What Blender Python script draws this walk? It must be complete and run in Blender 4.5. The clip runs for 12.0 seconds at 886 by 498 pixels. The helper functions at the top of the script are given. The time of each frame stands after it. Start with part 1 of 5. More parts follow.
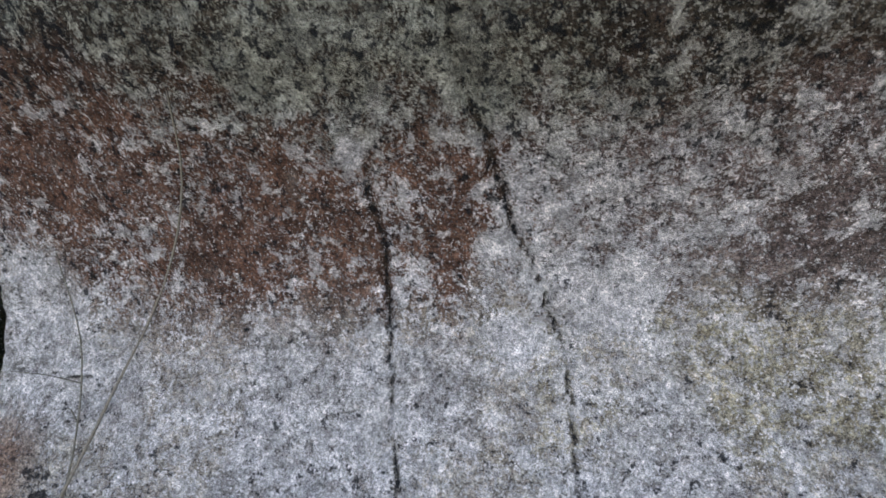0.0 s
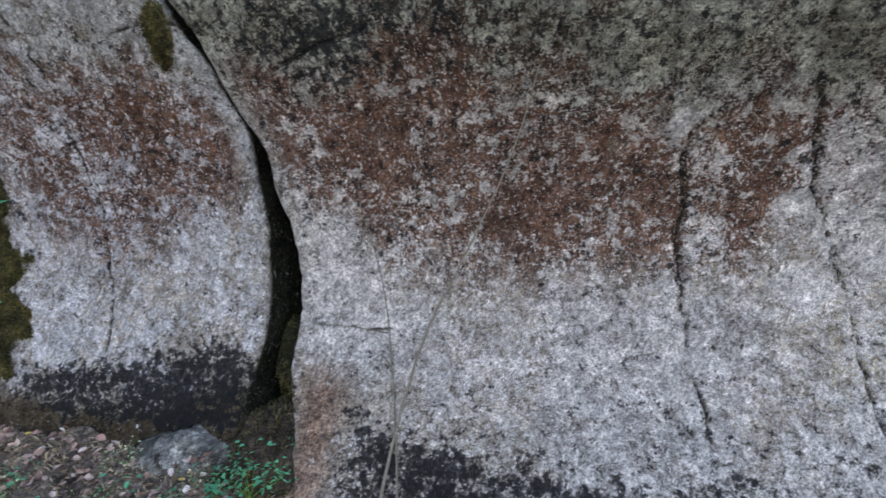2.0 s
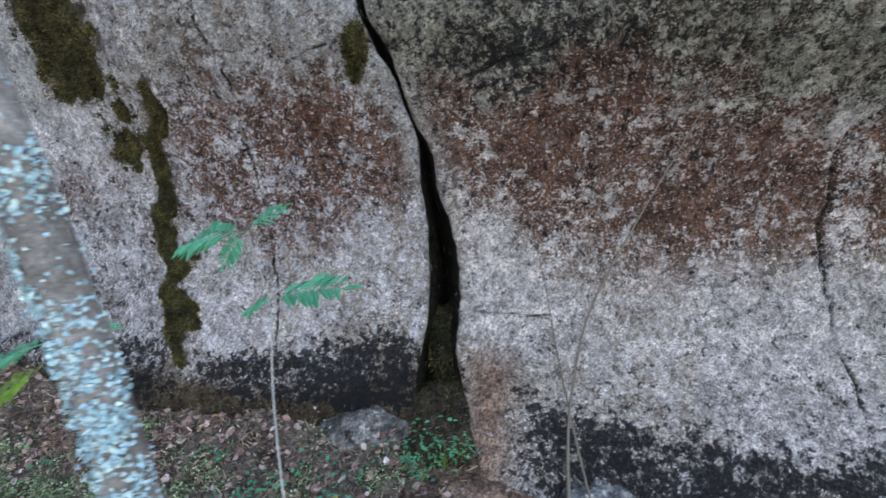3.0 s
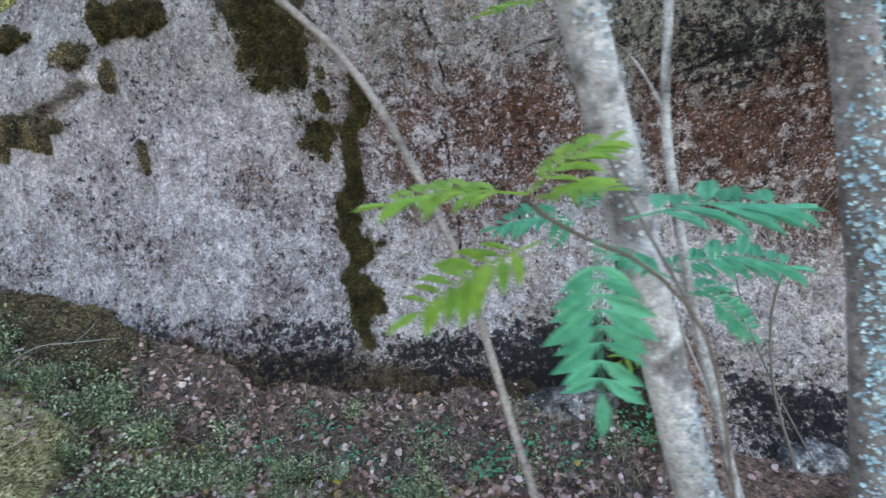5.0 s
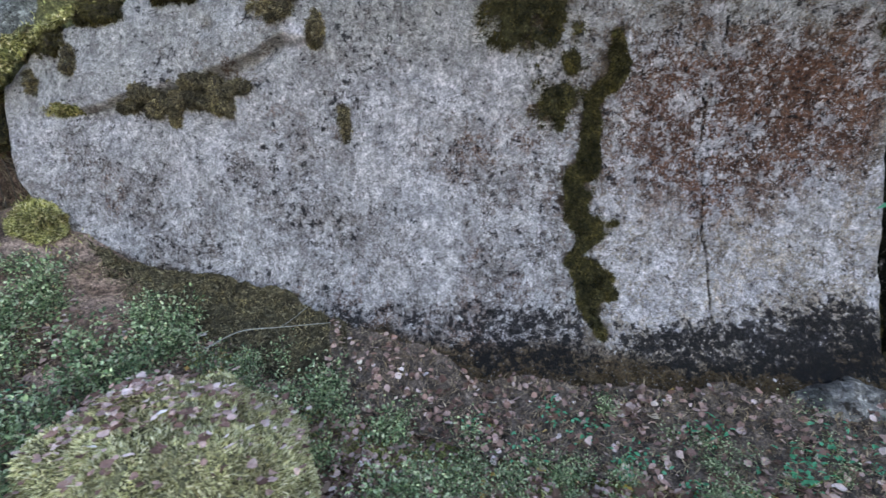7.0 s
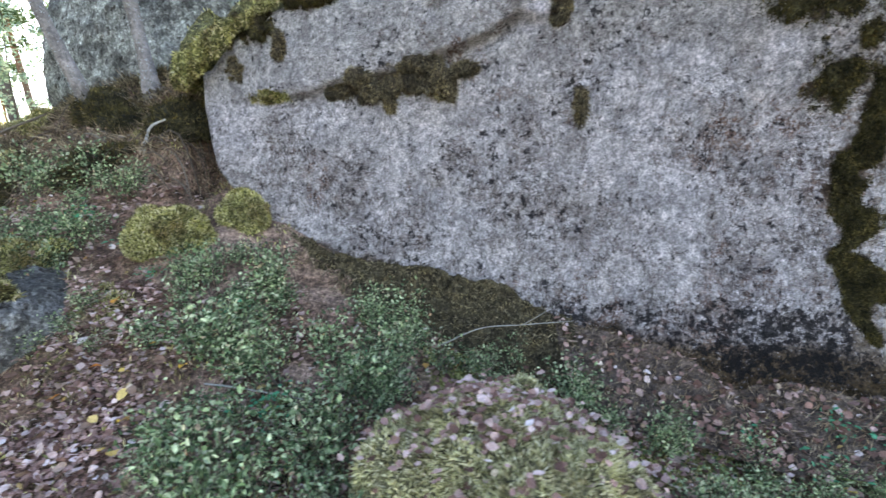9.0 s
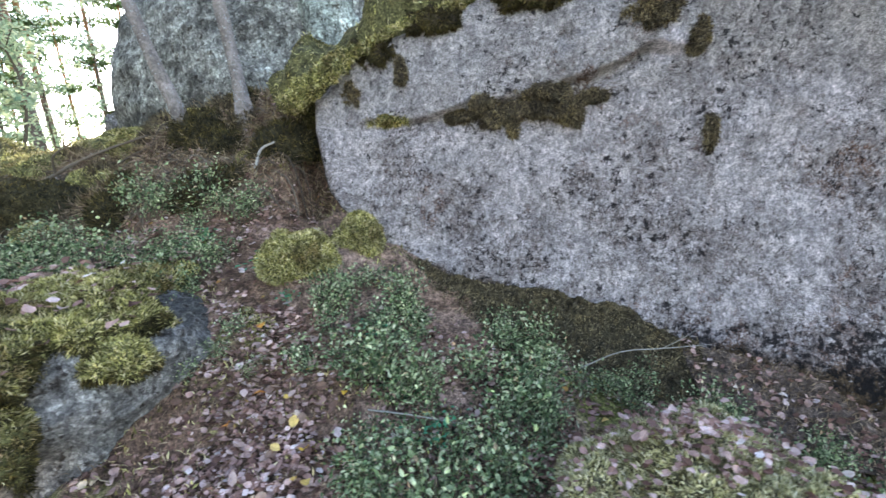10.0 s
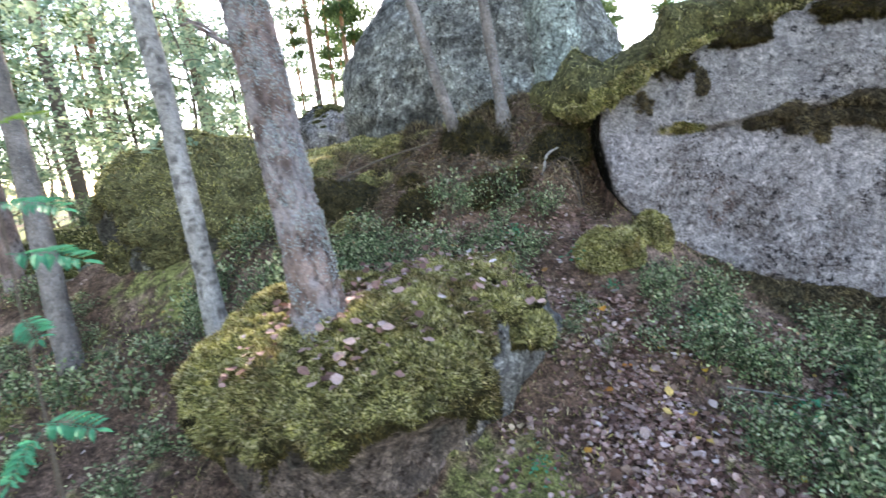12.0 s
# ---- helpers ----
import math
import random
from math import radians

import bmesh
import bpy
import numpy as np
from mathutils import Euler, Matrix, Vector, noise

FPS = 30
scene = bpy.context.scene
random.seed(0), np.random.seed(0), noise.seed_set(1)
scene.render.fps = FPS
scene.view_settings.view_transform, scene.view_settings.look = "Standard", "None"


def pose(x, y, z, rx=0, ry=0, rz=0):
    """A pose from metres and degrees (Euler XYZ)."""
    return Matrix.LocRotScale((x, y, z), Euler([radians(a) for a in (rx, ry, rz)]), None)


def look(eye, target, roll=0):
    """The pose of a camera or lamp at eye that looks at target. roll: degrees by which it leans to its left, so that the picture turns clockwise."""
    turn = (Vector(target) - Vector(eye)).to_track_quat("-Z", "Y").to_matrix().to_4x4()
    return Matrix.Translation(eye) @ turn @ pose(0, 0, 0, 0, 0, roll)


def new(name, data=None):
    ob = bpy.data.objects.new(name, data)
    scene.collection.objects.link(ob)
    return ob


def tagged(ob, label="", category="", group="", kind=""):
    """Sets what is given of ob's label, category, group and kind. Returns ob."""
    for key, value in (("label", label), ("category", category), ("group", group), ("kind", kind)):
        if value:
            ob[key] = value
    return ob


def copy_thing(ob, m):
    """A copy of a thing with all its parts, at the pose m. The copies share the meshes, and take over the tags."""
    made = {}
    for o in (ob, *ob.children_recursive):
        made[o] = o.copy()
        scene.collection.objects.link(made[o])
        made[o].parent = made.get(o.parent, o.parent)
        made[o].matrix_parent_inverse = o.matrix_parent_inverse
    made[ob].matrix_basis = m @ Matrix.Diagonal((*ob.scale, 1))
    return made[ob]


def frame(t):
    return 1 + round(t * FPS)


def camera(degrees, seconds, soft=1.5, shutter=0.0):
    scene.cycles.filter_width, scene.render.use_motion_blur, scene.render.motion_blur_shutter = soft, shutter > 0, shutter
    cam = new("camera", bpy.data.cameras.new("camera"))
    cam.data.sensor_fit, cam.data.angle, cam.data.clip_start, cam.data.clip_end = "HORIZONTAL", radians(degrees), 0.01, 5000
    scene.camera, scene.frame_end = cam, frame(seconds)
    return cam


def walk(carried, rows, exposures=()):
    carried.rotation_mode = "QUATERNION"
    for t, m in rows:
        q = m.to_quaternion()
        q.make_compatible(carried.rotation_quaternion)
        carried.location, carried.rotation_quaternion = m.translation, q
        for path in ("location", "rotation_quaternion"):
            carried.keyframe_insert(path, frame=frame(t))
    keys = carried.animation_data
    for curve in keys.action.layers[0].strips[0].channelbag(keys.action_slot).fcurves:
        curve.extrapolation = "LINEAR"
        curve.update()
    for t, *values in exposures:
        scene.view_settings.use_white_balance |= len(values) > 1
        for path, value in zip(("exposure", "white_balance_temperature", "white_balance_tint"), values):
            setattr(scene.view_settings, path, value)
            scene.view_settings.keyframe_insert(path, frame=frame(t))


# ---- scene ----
cam = camera(87.6, 12.0, 1.5, 0.25)
METRES, EYE, TILT, LEAN, TURN = 8.0, 1.45, -9.0, 5.0, 0.0
ROWS = [
    (0.0, 0.0, 0.0, 0.0, -0.0, -0.0, 0.0),
    (0.5, -0.024, -0.0081, 0.008, 0.07, -0.01, 0.04),
    (1.0, -0.0719, -0.0148, -0.0044, 0.4, 0.07, -0.05),
    (1.5, -0.1042, -0.0215, -0.0045, 0.39, 0.01, 0.01),
    (2.0, -0.148, -0.0286, -0.019, 0.56, -0.17, 0.28),
    (2.5, -0.1935, -0.0446, -0.0147, 0.66, -0.09, 0.42),
    (3.0, -0.2441, -0.0547, -0.0195, 0.55, -0.61, 1.11),
    (5.0, -0.3915, -0.0692, -0.0227, -2.35, -1.33, 1.57),
    (5.5, -0.4317, -0.0609, -0.0158, -2.86, -1.61, 1.63),
    (6.0, -0.442, -0.0559, -0.0204, -3.73, -2.12, 1.03),
    (6.5, -0.5, -0.0389, -0.0262, -3.59, -2.47, 0.86),
    (8.5, -0.6408, -0.0197, -0.0209, 0.17, -3.24, 0.05),
    (9.0, -0.6835, -0.0078, -0.0236, 1.08, -4.13, 0.27),
    (9.5, -0.7458, -0.0126, -0.0143, 0.45, -3.44, 0.47),
    (10.0, -0.7711, -0.0128, -0.0122, 0.73, -3.21, 0.31),
    (10.5, -0.8373, -0.0272, -0.021, 1.68, -3.37, 0.43),
    (11.0, -0.8559, -0.0389, -0.0162, 3.42, -3.43, 0.33),
    (11.5, -0.8894, -0.049, -0.0294, 6.02, -3.28, 0.27),
    (12.0, -0.9338, -0.0734, -0.0119, 10.89, -3.67, -0.51),
]
walk(cam, [(t, pose(0, 0, EYE, TILT, LEAN, TURN) @ pose(METRES * x, METRES * y, METRES * z, 90 + pitch, roll, yaw)) for t, x, y, z, yaw, pitch, roll in ROWS], [(0.0, 3.08, 7350, 16), (10.0, 3.10, 7350, 16), (11.0, 2.97, 7350, 16), (12.0, 2.85, 7250, 16)])

# ---- world, sun ----
world = bpy.data.worlds.new("world")
scene.world = world
world.use_nodes = True
wn = world.node_tree.nodes
sky = wn.new("ShaderNodeTexSky")
sky.sky_type, sky.sun_disc = "NISHITA", False
SUN_ELEV, SUN_FROM = radians(30), Vector((-0.25, 1.0, 0)).normalized()
sky.sun_elevation, sky.sun_rotation = SUN_ELEV, math.atan2(SUN_FROM.x, SUN_FROM.y)
sky.air_density, sky.dust_density = 1.0, 0.5
world.node_tree.links.new(sky.outputs[0], wn["Background"].inputs[0])
wn["Background"].inputs[1].default_value = 0.15
sun = new("sun", bpy.data.lights.new("sun", "SUN"))
sun.data.energy, sun.data.angle, sun.data.color = 2.0, radians(0.6), (1.0, 0.96, 0.90)
sun_dir = Vector((SUN_FROM.x * math.cos(SUN_ELEV), SUN_FROM.y * math.cos(SUN_ELEV), math.sin(SUN_ELEV)))
sun.matrix_world = look(sun_dir * 50, (0, 0, 0))

# ---- numeric noise and small tools ----
rng = np.random.default_rng(7)


def lattice(i, j, k, seed):
    h = (i * 374761393 + j * 668265263 + k * 2147483647 + seed * 974634533) & 0xFFFFFFFF
    h = ((h ^ (h >> 13)) * 1274126177) & 0xFFFFFFFF
    return ((h ^ (h >> 16)) & 0xFFFF) / 32767.5 - 1.0


def vnoise(p, seed=0):
    """Value noise, -1 to 1, on an array of points (..., 3)."""
    f = np.floor(p)
    i, j, k = (f[..., a].astype(np.int64) for a in range(3))
    u = p - f
    u = u * u * (3 - 2 * u)
    out = 0
    for a in (0, 1):
        for b in (0, 1):
            for c in (0, 1):
                w = (u[..., 0] if a else 1 - u[..., 0]) * (u[..., 1] if b else 1 - u[..., 1]) * (u[..., 2] if c else 1 - u[..., 2])
                out = out + w * lattice(i + a, j + b, k + c, seed)
    return out


def fbm(p, size, octaves=4, seed=0, gain=0.5):
    """Noise of several octaves; size: the largest lump in metres."""
    q, amp, total, out = p / size, 1.0, 0.0, 0
    turn = np.array([[0.8, 0.6, 0], [-0.48, 0.64, 0.6], [0.36, -0.48, 0.8]])
    for o in range(octaves):
        out, total, amp = out + amp * vnoise(q, seed + o), total + amp, amp * gain
        q = q @ turn * 2.03 + 11.7
    return out / total * 1.6


def sstep(a, b, v):
    u = np.clip((v - a) / (b - a), 0, 1)
    return u * u * (3 - 2 * u)


def pts3(x, y, z):
    x, y, z = np.broadcast_arrays(np.asarray(x, float), np.asarray(y, float), np.asarray(z, float))
    return np.stack([x, y, z], -1)


def along(line, x, z):
    """Distance from (x, z) to a polyline, and how far along it the nearest place is (0 to 1)."""
    best, where = np.full(np.shape(x), 9.0), np.zeros(np.shape(x))
    n = len(line) - 1
    for k in range(n):
        (ax, az), (bx, bz) = line[k], line[k + 1]
        dx, dz = bx - ax, bz - az
        s = np.clip(((x - ax) * dx + (z - az) * dz) / (dx * dx + dz * dz), 0, 1)
        d = np.hypot(x - ax - s * dx, z - az - s * dz)
        where = np.where(d < best, (k + s) / n, where)
        best = np.minimum(d, best)
    return best, where


def mesh_of(name, verts, faces, mats, colours=None, smooth=True, slots=None, crust=None):
    me = bpy.data.meshes.new(name)
    verts, faces = np.asarray(verts, np.float32), np.asarray(faces, np.int32)
    n, k = faces.shape
    me.vertices.add(len(verts))
    me.vertices.foreach_set("co", verts.ravel())
    me.loops.add(n * k)
    me.loops.foreach_set("vertex_index", faces.ravel())
    me.polygons.add(n)
    me.polygons.foreach_set("loop_start", np.arange(0, n * k, k, dtype=np.int32))
    me.polygons.foreach_set("use_smooth", np.full(n, smooth))
    for m in (mats if isinstance(mats, (list, tuple)) else [mats]):
        me.materials.append(m)
    if slots is not None:
        me.polygons.foreach_set("material_index", np.asarray(slots, np.int32))
    if colours is not None:
        at = me.color_attributes.new("tone", "FLOAT_COLOR", "POINT")
        at.data.foreach_set("color", np.concatenate([colours, np.ones((len(verts), 1))], 1).astype(np.float32).ravel())
    if crust is not None:
        at = me.color_attributes.new("crust", "FLOAT_COLOR", "POINT")
        at.data.foreach_set("color", np.concatenate([crust, np.ones((len(verts), 1))], 1).astype(np.float32).ravel())
    me.update(calc_edges=True)
    me.validate()
    return me


def part(name, mesh, parent=None, label=""):
    ob = new(name, mesh)
    if parent is not None:
        ob.parent = parent
    if label:
        ob["label"] = label
    return ob


def grid_faces(nu, nv, wrap=False):
    """Quads of a grid of nu columns by nv rows, vertex = row * nu + column."""
    cols = np.arange(nu if wrap else nu - 1)
    a = (np.arange(nv - 1)[:, None] * nu + cols[None, :]).ravel()
    b = (np.arange(nv - 1)[:, None] * nu + ((cols + 1) % nu)[None, :]).ravel()
    return np.stack([a, b, b + nu, a + nu], -1)


def normals_of(v, faces):
    t = v[faces]
    fn = np.cross(t[:, 1] - t[:, 0], t[:, 2] - t[:, 0]) if faces.shape[1] == 3 else np.cross(t[:, 2] - t[:, 0], t[:, 3] - t[:, 1])
    vn = np.zeros_like(v)
    for k in range(faces.shape[1]):
        np.add.at(vn, faces[:, k], fn)
    return vn / np.maximum(np.linalg.norm(vn, axis=1, keepdims=True), 1e-12)


def tube(path, radii, sides=8, rough=0.0, seed=0, plates=False):
    """Vertices and quads of a tapered tube along a path, with uneven skin."""
    path, radii = np.asarray(path, float), np.asarray(radii, float)
    n = len(path)
    tan = np.gradient(path, axis=0)
    tan /= np.linalg.norm(tan, axis=1, keepdims=True)
    ref = np.where(abs(tan[:, 2:3]) < 0.9, [[0, 0, 1.0]], [[1.0, 0, 0]])
    u = np.cross(tan, ref)
    u /= np.linalg.norm(u, axis=1, keepdims=True)
    w = np.cross(tan, u)
    a = np.linspace(0, 2 * np.pi, sides, endpoint=False)
    v = path[:, None] + radii[:, None, None] * (np.cos(a)[None, :, None] * u[:, None] + np.sin(a)[None, :, None] * w[:, None])
    if rough:
        out = v - path[:, None]
        size = float(radii.max())
        skin = fbm(v * [1, 1, 0.45], size * 1.1, 3, seed)
        if plates:
            skin = 0.5 * skin + 1.2 * (np.minimum(abs(fbm(v * [1, 1, 0.4], 0.045, 3, seed + 3)) * 3.0, 1.0) - 0.7)
        v = v + out * rough * skin[..., None]
    f = grid_faces(sides, n, True)
    v = v.reshape(-1, 3)
    return v, f


def bend(points, n=24):
    """A smooth path through a few points."""
    p = np.asarray(points, float)
    s = np.concatenate([[0], np.cumsum(np.linalg.norm(np.diff(p, axis=0), axis=1))])
    m = np.gradient(p, s, axis=0) if len(p) > 2 else np.repeat([(p[1] - p[0]) / s[1]], 2, 0)
    out = []
    for t in np.linspace(0, s[-1], n):
        k = min(np.searchsorted(s, t, "right") - 1, len(p) - 2)
        h = s[k + 1] - s[k]
        u = (t - s[k]) / h
        out.append((2 * u**3 - 3 * u**2 + 1) * p[k] + (u**3 - 2 * u**2 + u) * h * m[k] + (3 * u**2 - 2 * u**3) * p[k + 1] + (u**3 - u**2) * h * m[k + 1])
    return np.array(out)


def joined(pieces):
    vs, fs, at = [], [], 0
    for v, f in pieces:
        vs.append(v)
        fs.append(np.asarray(f) + at)
        at += len(v)
    return np.concatenate(vs), np.concatenate(fs)


def tufts(where, normal, length, width, lean=0.7, seed=3, droop=0.0):
    """Short bent blades, two triangles each, standing on a surface."""
    r = np.random.default_rng(seed)
    n = len(where)
    d = normal + lean * r.normal(size=(n, 3))
    d[:, 2] -= droop
    d /= np.linalg.norm(d, axis=1, keepdims=True)
    side = np.cross(d, r.normal(size=(n, 3)))
    side /= np.linalg.norm(side, axis=1, keepdims=True)
    ln = (length * r.uniform(0.5, 1.3, n))[:, None]
    wd = (width * r.uniform(0.6, 1.3, n))[:, None]
    mid = where + d * ln * 0.5
    tip = where + d * ln + np.cross(d, side) * ln * 0.25
    v = np.stack([where - normal * 0.004, mid - side * wd, tip, mid + side * wd], 1).reshape(-1, 3)
    return v, np.arange(4 * n).reshape(n, 4)


def leaf_cards(where, forward, up, length, width, fold=0.25):
    """Small folded leaves, each a rhomb of two triangles pairs (6 corners)."""
    f = forward / np.linalg.norm(forward, axis=1, keepdims=True)
    s = np.cross(f, up)
    s /= np.maximum(np.linalg.norm(s, axis=1, keepdims=True), 1e-9)
    u = np.cross(s, f)
    ln, wd = np.asarray(length)[:, None], np.asarray(width)[:, None]
    base, tip = where, where + f * ln - u * ln * 0.12
    l1 = where + f * ln * 0.35 - s * wd * 0.5 + u * wd * fold
    l2 = where + f * ln * 0.72 - s * wd * 0.36 + u * wd * fold * 0.7
    r1 = where + f * ln * 0.35 + s * wd * 0.5 + u * wd * fold
    r2 = where + f * ln * 0.72 + s * wd * 0.36 + u * wd * fold * 0.7
    n = len(where)
    v = np.stack([base, l1, l2, tip, r2, r1], 1).reshape(-1, 3)
    o = 6 * np.arange(n)[:, None]
    return v, np.concatenate([o + [0, 3, 2, 1], o + [0, 5, 4, 3]])


# ---- materials ----
def material(name):
    m = bpy.data.materials.new(name)
    m.use_nodes = True
    nt = m.node_tree
    b = nt.nodes["Principled BSDF"]
    b.inputs["Specular IOR Level"].default_value = 0.15

    def add(kind, **values):
        nd = nt.nodes.new("ShaderNode" + kind)
        for key, value in values.items():
            if key in nd.inputs:
                nd.inputs[key].default_value = value
        return nd

    return m, nt, b, add


def ramp(nt, add, source, stops):
    r = add("ValToRGB")
    e = r.color_ramp.elements
    while len(e) < len(stops):
        e.new(0.5)
    for el, (pos, col) in zip(e, stops):
        el.position, el.color = pos, (*col, 1)
    nt.links.new(source, r.inputs[0])
    return r.outputs[0]


def mix(nt, add, how, fac, a, b):
    m = nt.nodes.new("ShaderNodeMix")
    m.data_type, m.blend_type = "RGBA", how
    for socket, value in ((m.inputs[0], fac), (m.inputs[6], a), (m.inputs[7], b)):
        if isinstance(value, (int, float)):
            socket.default_value = value
        elif isinstance(value, tuple):
            socket.default_value = (*value, 1)
        else:
            nt.links.new(value, socket)
    return m.outputs[2]


def bump_on(nt, add, b, height, strength, distance):
    bp = add("Bump")
    bp.inputs["Strength"].default_value, bp.inputs["Distance"].default_value = strength, distance
    nt.links.new(height, bp.inputs["Height"])
    nt.links.new(bp.outputs[0], b.inputs["Normal"])


def noise_of(nt, add, scale, detail=6.0, rough=0.6, stretch=(1, 1, 1)):
    co = add("TexCoord")
    mp = add("Mapping")
    mp.inputs["Scale"].default_value = stretch
    n = add("TexNoise", Scale=scale, Detail=detail, Roughness=rough)
    nt.links.new(co.outputs["Object"], mp.inputs[0])
    nt.links.new(mp.outputs[0], n.inputs["Vector"])
    return n.outputs["Fac"]


def tone_material(name, grains, rough=0.9, bumps=((40, 0.6, 0.01),), flecks=(), scabs=()):
    """Large stains from the mesh's own tones; grain: (scale, dark factor, light factor) multiplied over them."""
    m, nt, b, add = material(name)
    at = add("VertexColor")
    at.layer_name = "tone"
    col = at.outputs[0]
    for scale, lo, hi in grains:
        g = ramp(nt, add, noise_of(nt, add, scale, 10.0, 0.72), [(0.38, (lo,) * 3), (0.5, (1, 1, 1)), (0.62, (hi,) * 3)])
        col = mix(nt, add, "MULTIPLY", 1.0, col, g)
    for scale, a, z, colour, strength in flecks:
        g = ramp(nt, add, noise_of(nt, add, scale, 4.0, 0.65), [(a, (0, 0, 0)), (z, (strength,) * 3)])
        col = mix(nt, add, "MULTIPLY", g, col, colour)
    total = None
    for scale, lo, hi, edge in scabs:
        co, ns = add("TexCoord"), add("TexNoise", Scale=scale * 0.9, Detail=4.0, Roughness=0.7)
        vm, vo, v2 = add("VectorMath"), add("TexVoronoi", Scale=scale), add("TexVoronoi", Scale=scale)
        vm.operation = "MULTIPLY_ADD"
        vm.inputs[1].default_value = (1.6 / scale,) * 3
        v2.feature = "DISTANCE_TO_EDGE"
        nt.links.new(co.outputs["Object"], ns.inputs["Vector"])
        nt.links.new(ns.outputs["Color"], vm.inputs[0])
        nt.links.new(co.outputs["Object"], vm.inputs[2])
        nt.links.new(vm.outputs[0], vo.inputs["Vector"])
        nt.links.new(vm.outputs[0], v2.inputs["Vector"])
        cell = ramp(nt, add, vo.outputs["Color"], [(0.15, (lo,) * 3), (0.55, (1, 1, 1)), (0.9, (hi,) * 3)])
        col = mix(nt, add, "MULTIPLY", 1.0, col, cell)
        rim = ramp(nt, add, v2.outputs["Distance"], [(0.0, (edge,) * 3), (0.10, (1, 1, 1))])
        col = mix(nt, add, "MULTIPLY", 1.0, col, rim)
        bp = add("Bump")
        bp.inputs["Strength"].default_value, bp.inputs["Distance"].default_value = 0.7, 0.15 / scale
        nt.links.new(rim, bp.inputs["Height"])
        if total is not None:
            nt.links.new(total, bp.inputs["Normal"])
        total = bp.outputs[0]
    nt.links.new(col, b.inputs["Base Color"])
    b.inputs["Roughness"].default_value = rough
    for scale, strength, dist in bumps:
        h = noise_of(nt, add, scale)
        bp = add("Bump")
        bp.inputs["Strength"].default_value, bp.inputs["Distance"].default_value = strength, dist
        nt.links.new(h, bp.inputs["Height"])
        if total is not None:
            nt.links.new(total, bp.inputs["Normal"])
        total = bp.outputs[0]
    nt.links.new(total, b.inputs["Normal"])
    return m


def island_material(name, stops, rough=0.7, translucent=0.0, by="island", patches=()):
    """Colours that vary from leaf to leaf; patches: (scale, dark tint, light tint) over many leaves."""
    m, nt, b, add = material(name)
    if by == "island":
        src = add("NewGeometry").outputs["Random Per Island"]
    else:
        src = add("ObjectInfo").outputs["Random"]
    col = ramp(nt, add, src, stops)
    g = ramp(nt, add, noise_of(nt, add, 90), [(0.3, (0.75,) * 3), (0.7, (1.2,) * 3)])
    col = mix(nt, add, "MULTIPLY", 1.0, col, g)
    for scale, lo, hi in patches:
        col = mix(nt, add, "MULTIPLY", 1.0, col, ramp(nt, add, noise_of(nt, add, scale, 3.0, 0.6), [(0.36, lo), (0.5, (1, 1, 1)), (0.64, hi)]))
    nt.links.new(col, b.inputs["Base Color"])
    b.inputs["Roughness"].default_value = rough
    if translucent:
        tr = add("BsdfTranslucent")
        nt.links.new(col, tr.inputs[0])
        ms = add("MixShader")
        ms.inputs[0].default_value = translucent
        nt.links.new(b.outputs[0], ms.inputs[1])
        nt.links.new(tr.outputs[0], ms.inputs[2])
        nt.links.new(ms.outputs[0], nt.nodes["Material Output"].inputs[0])
    return m


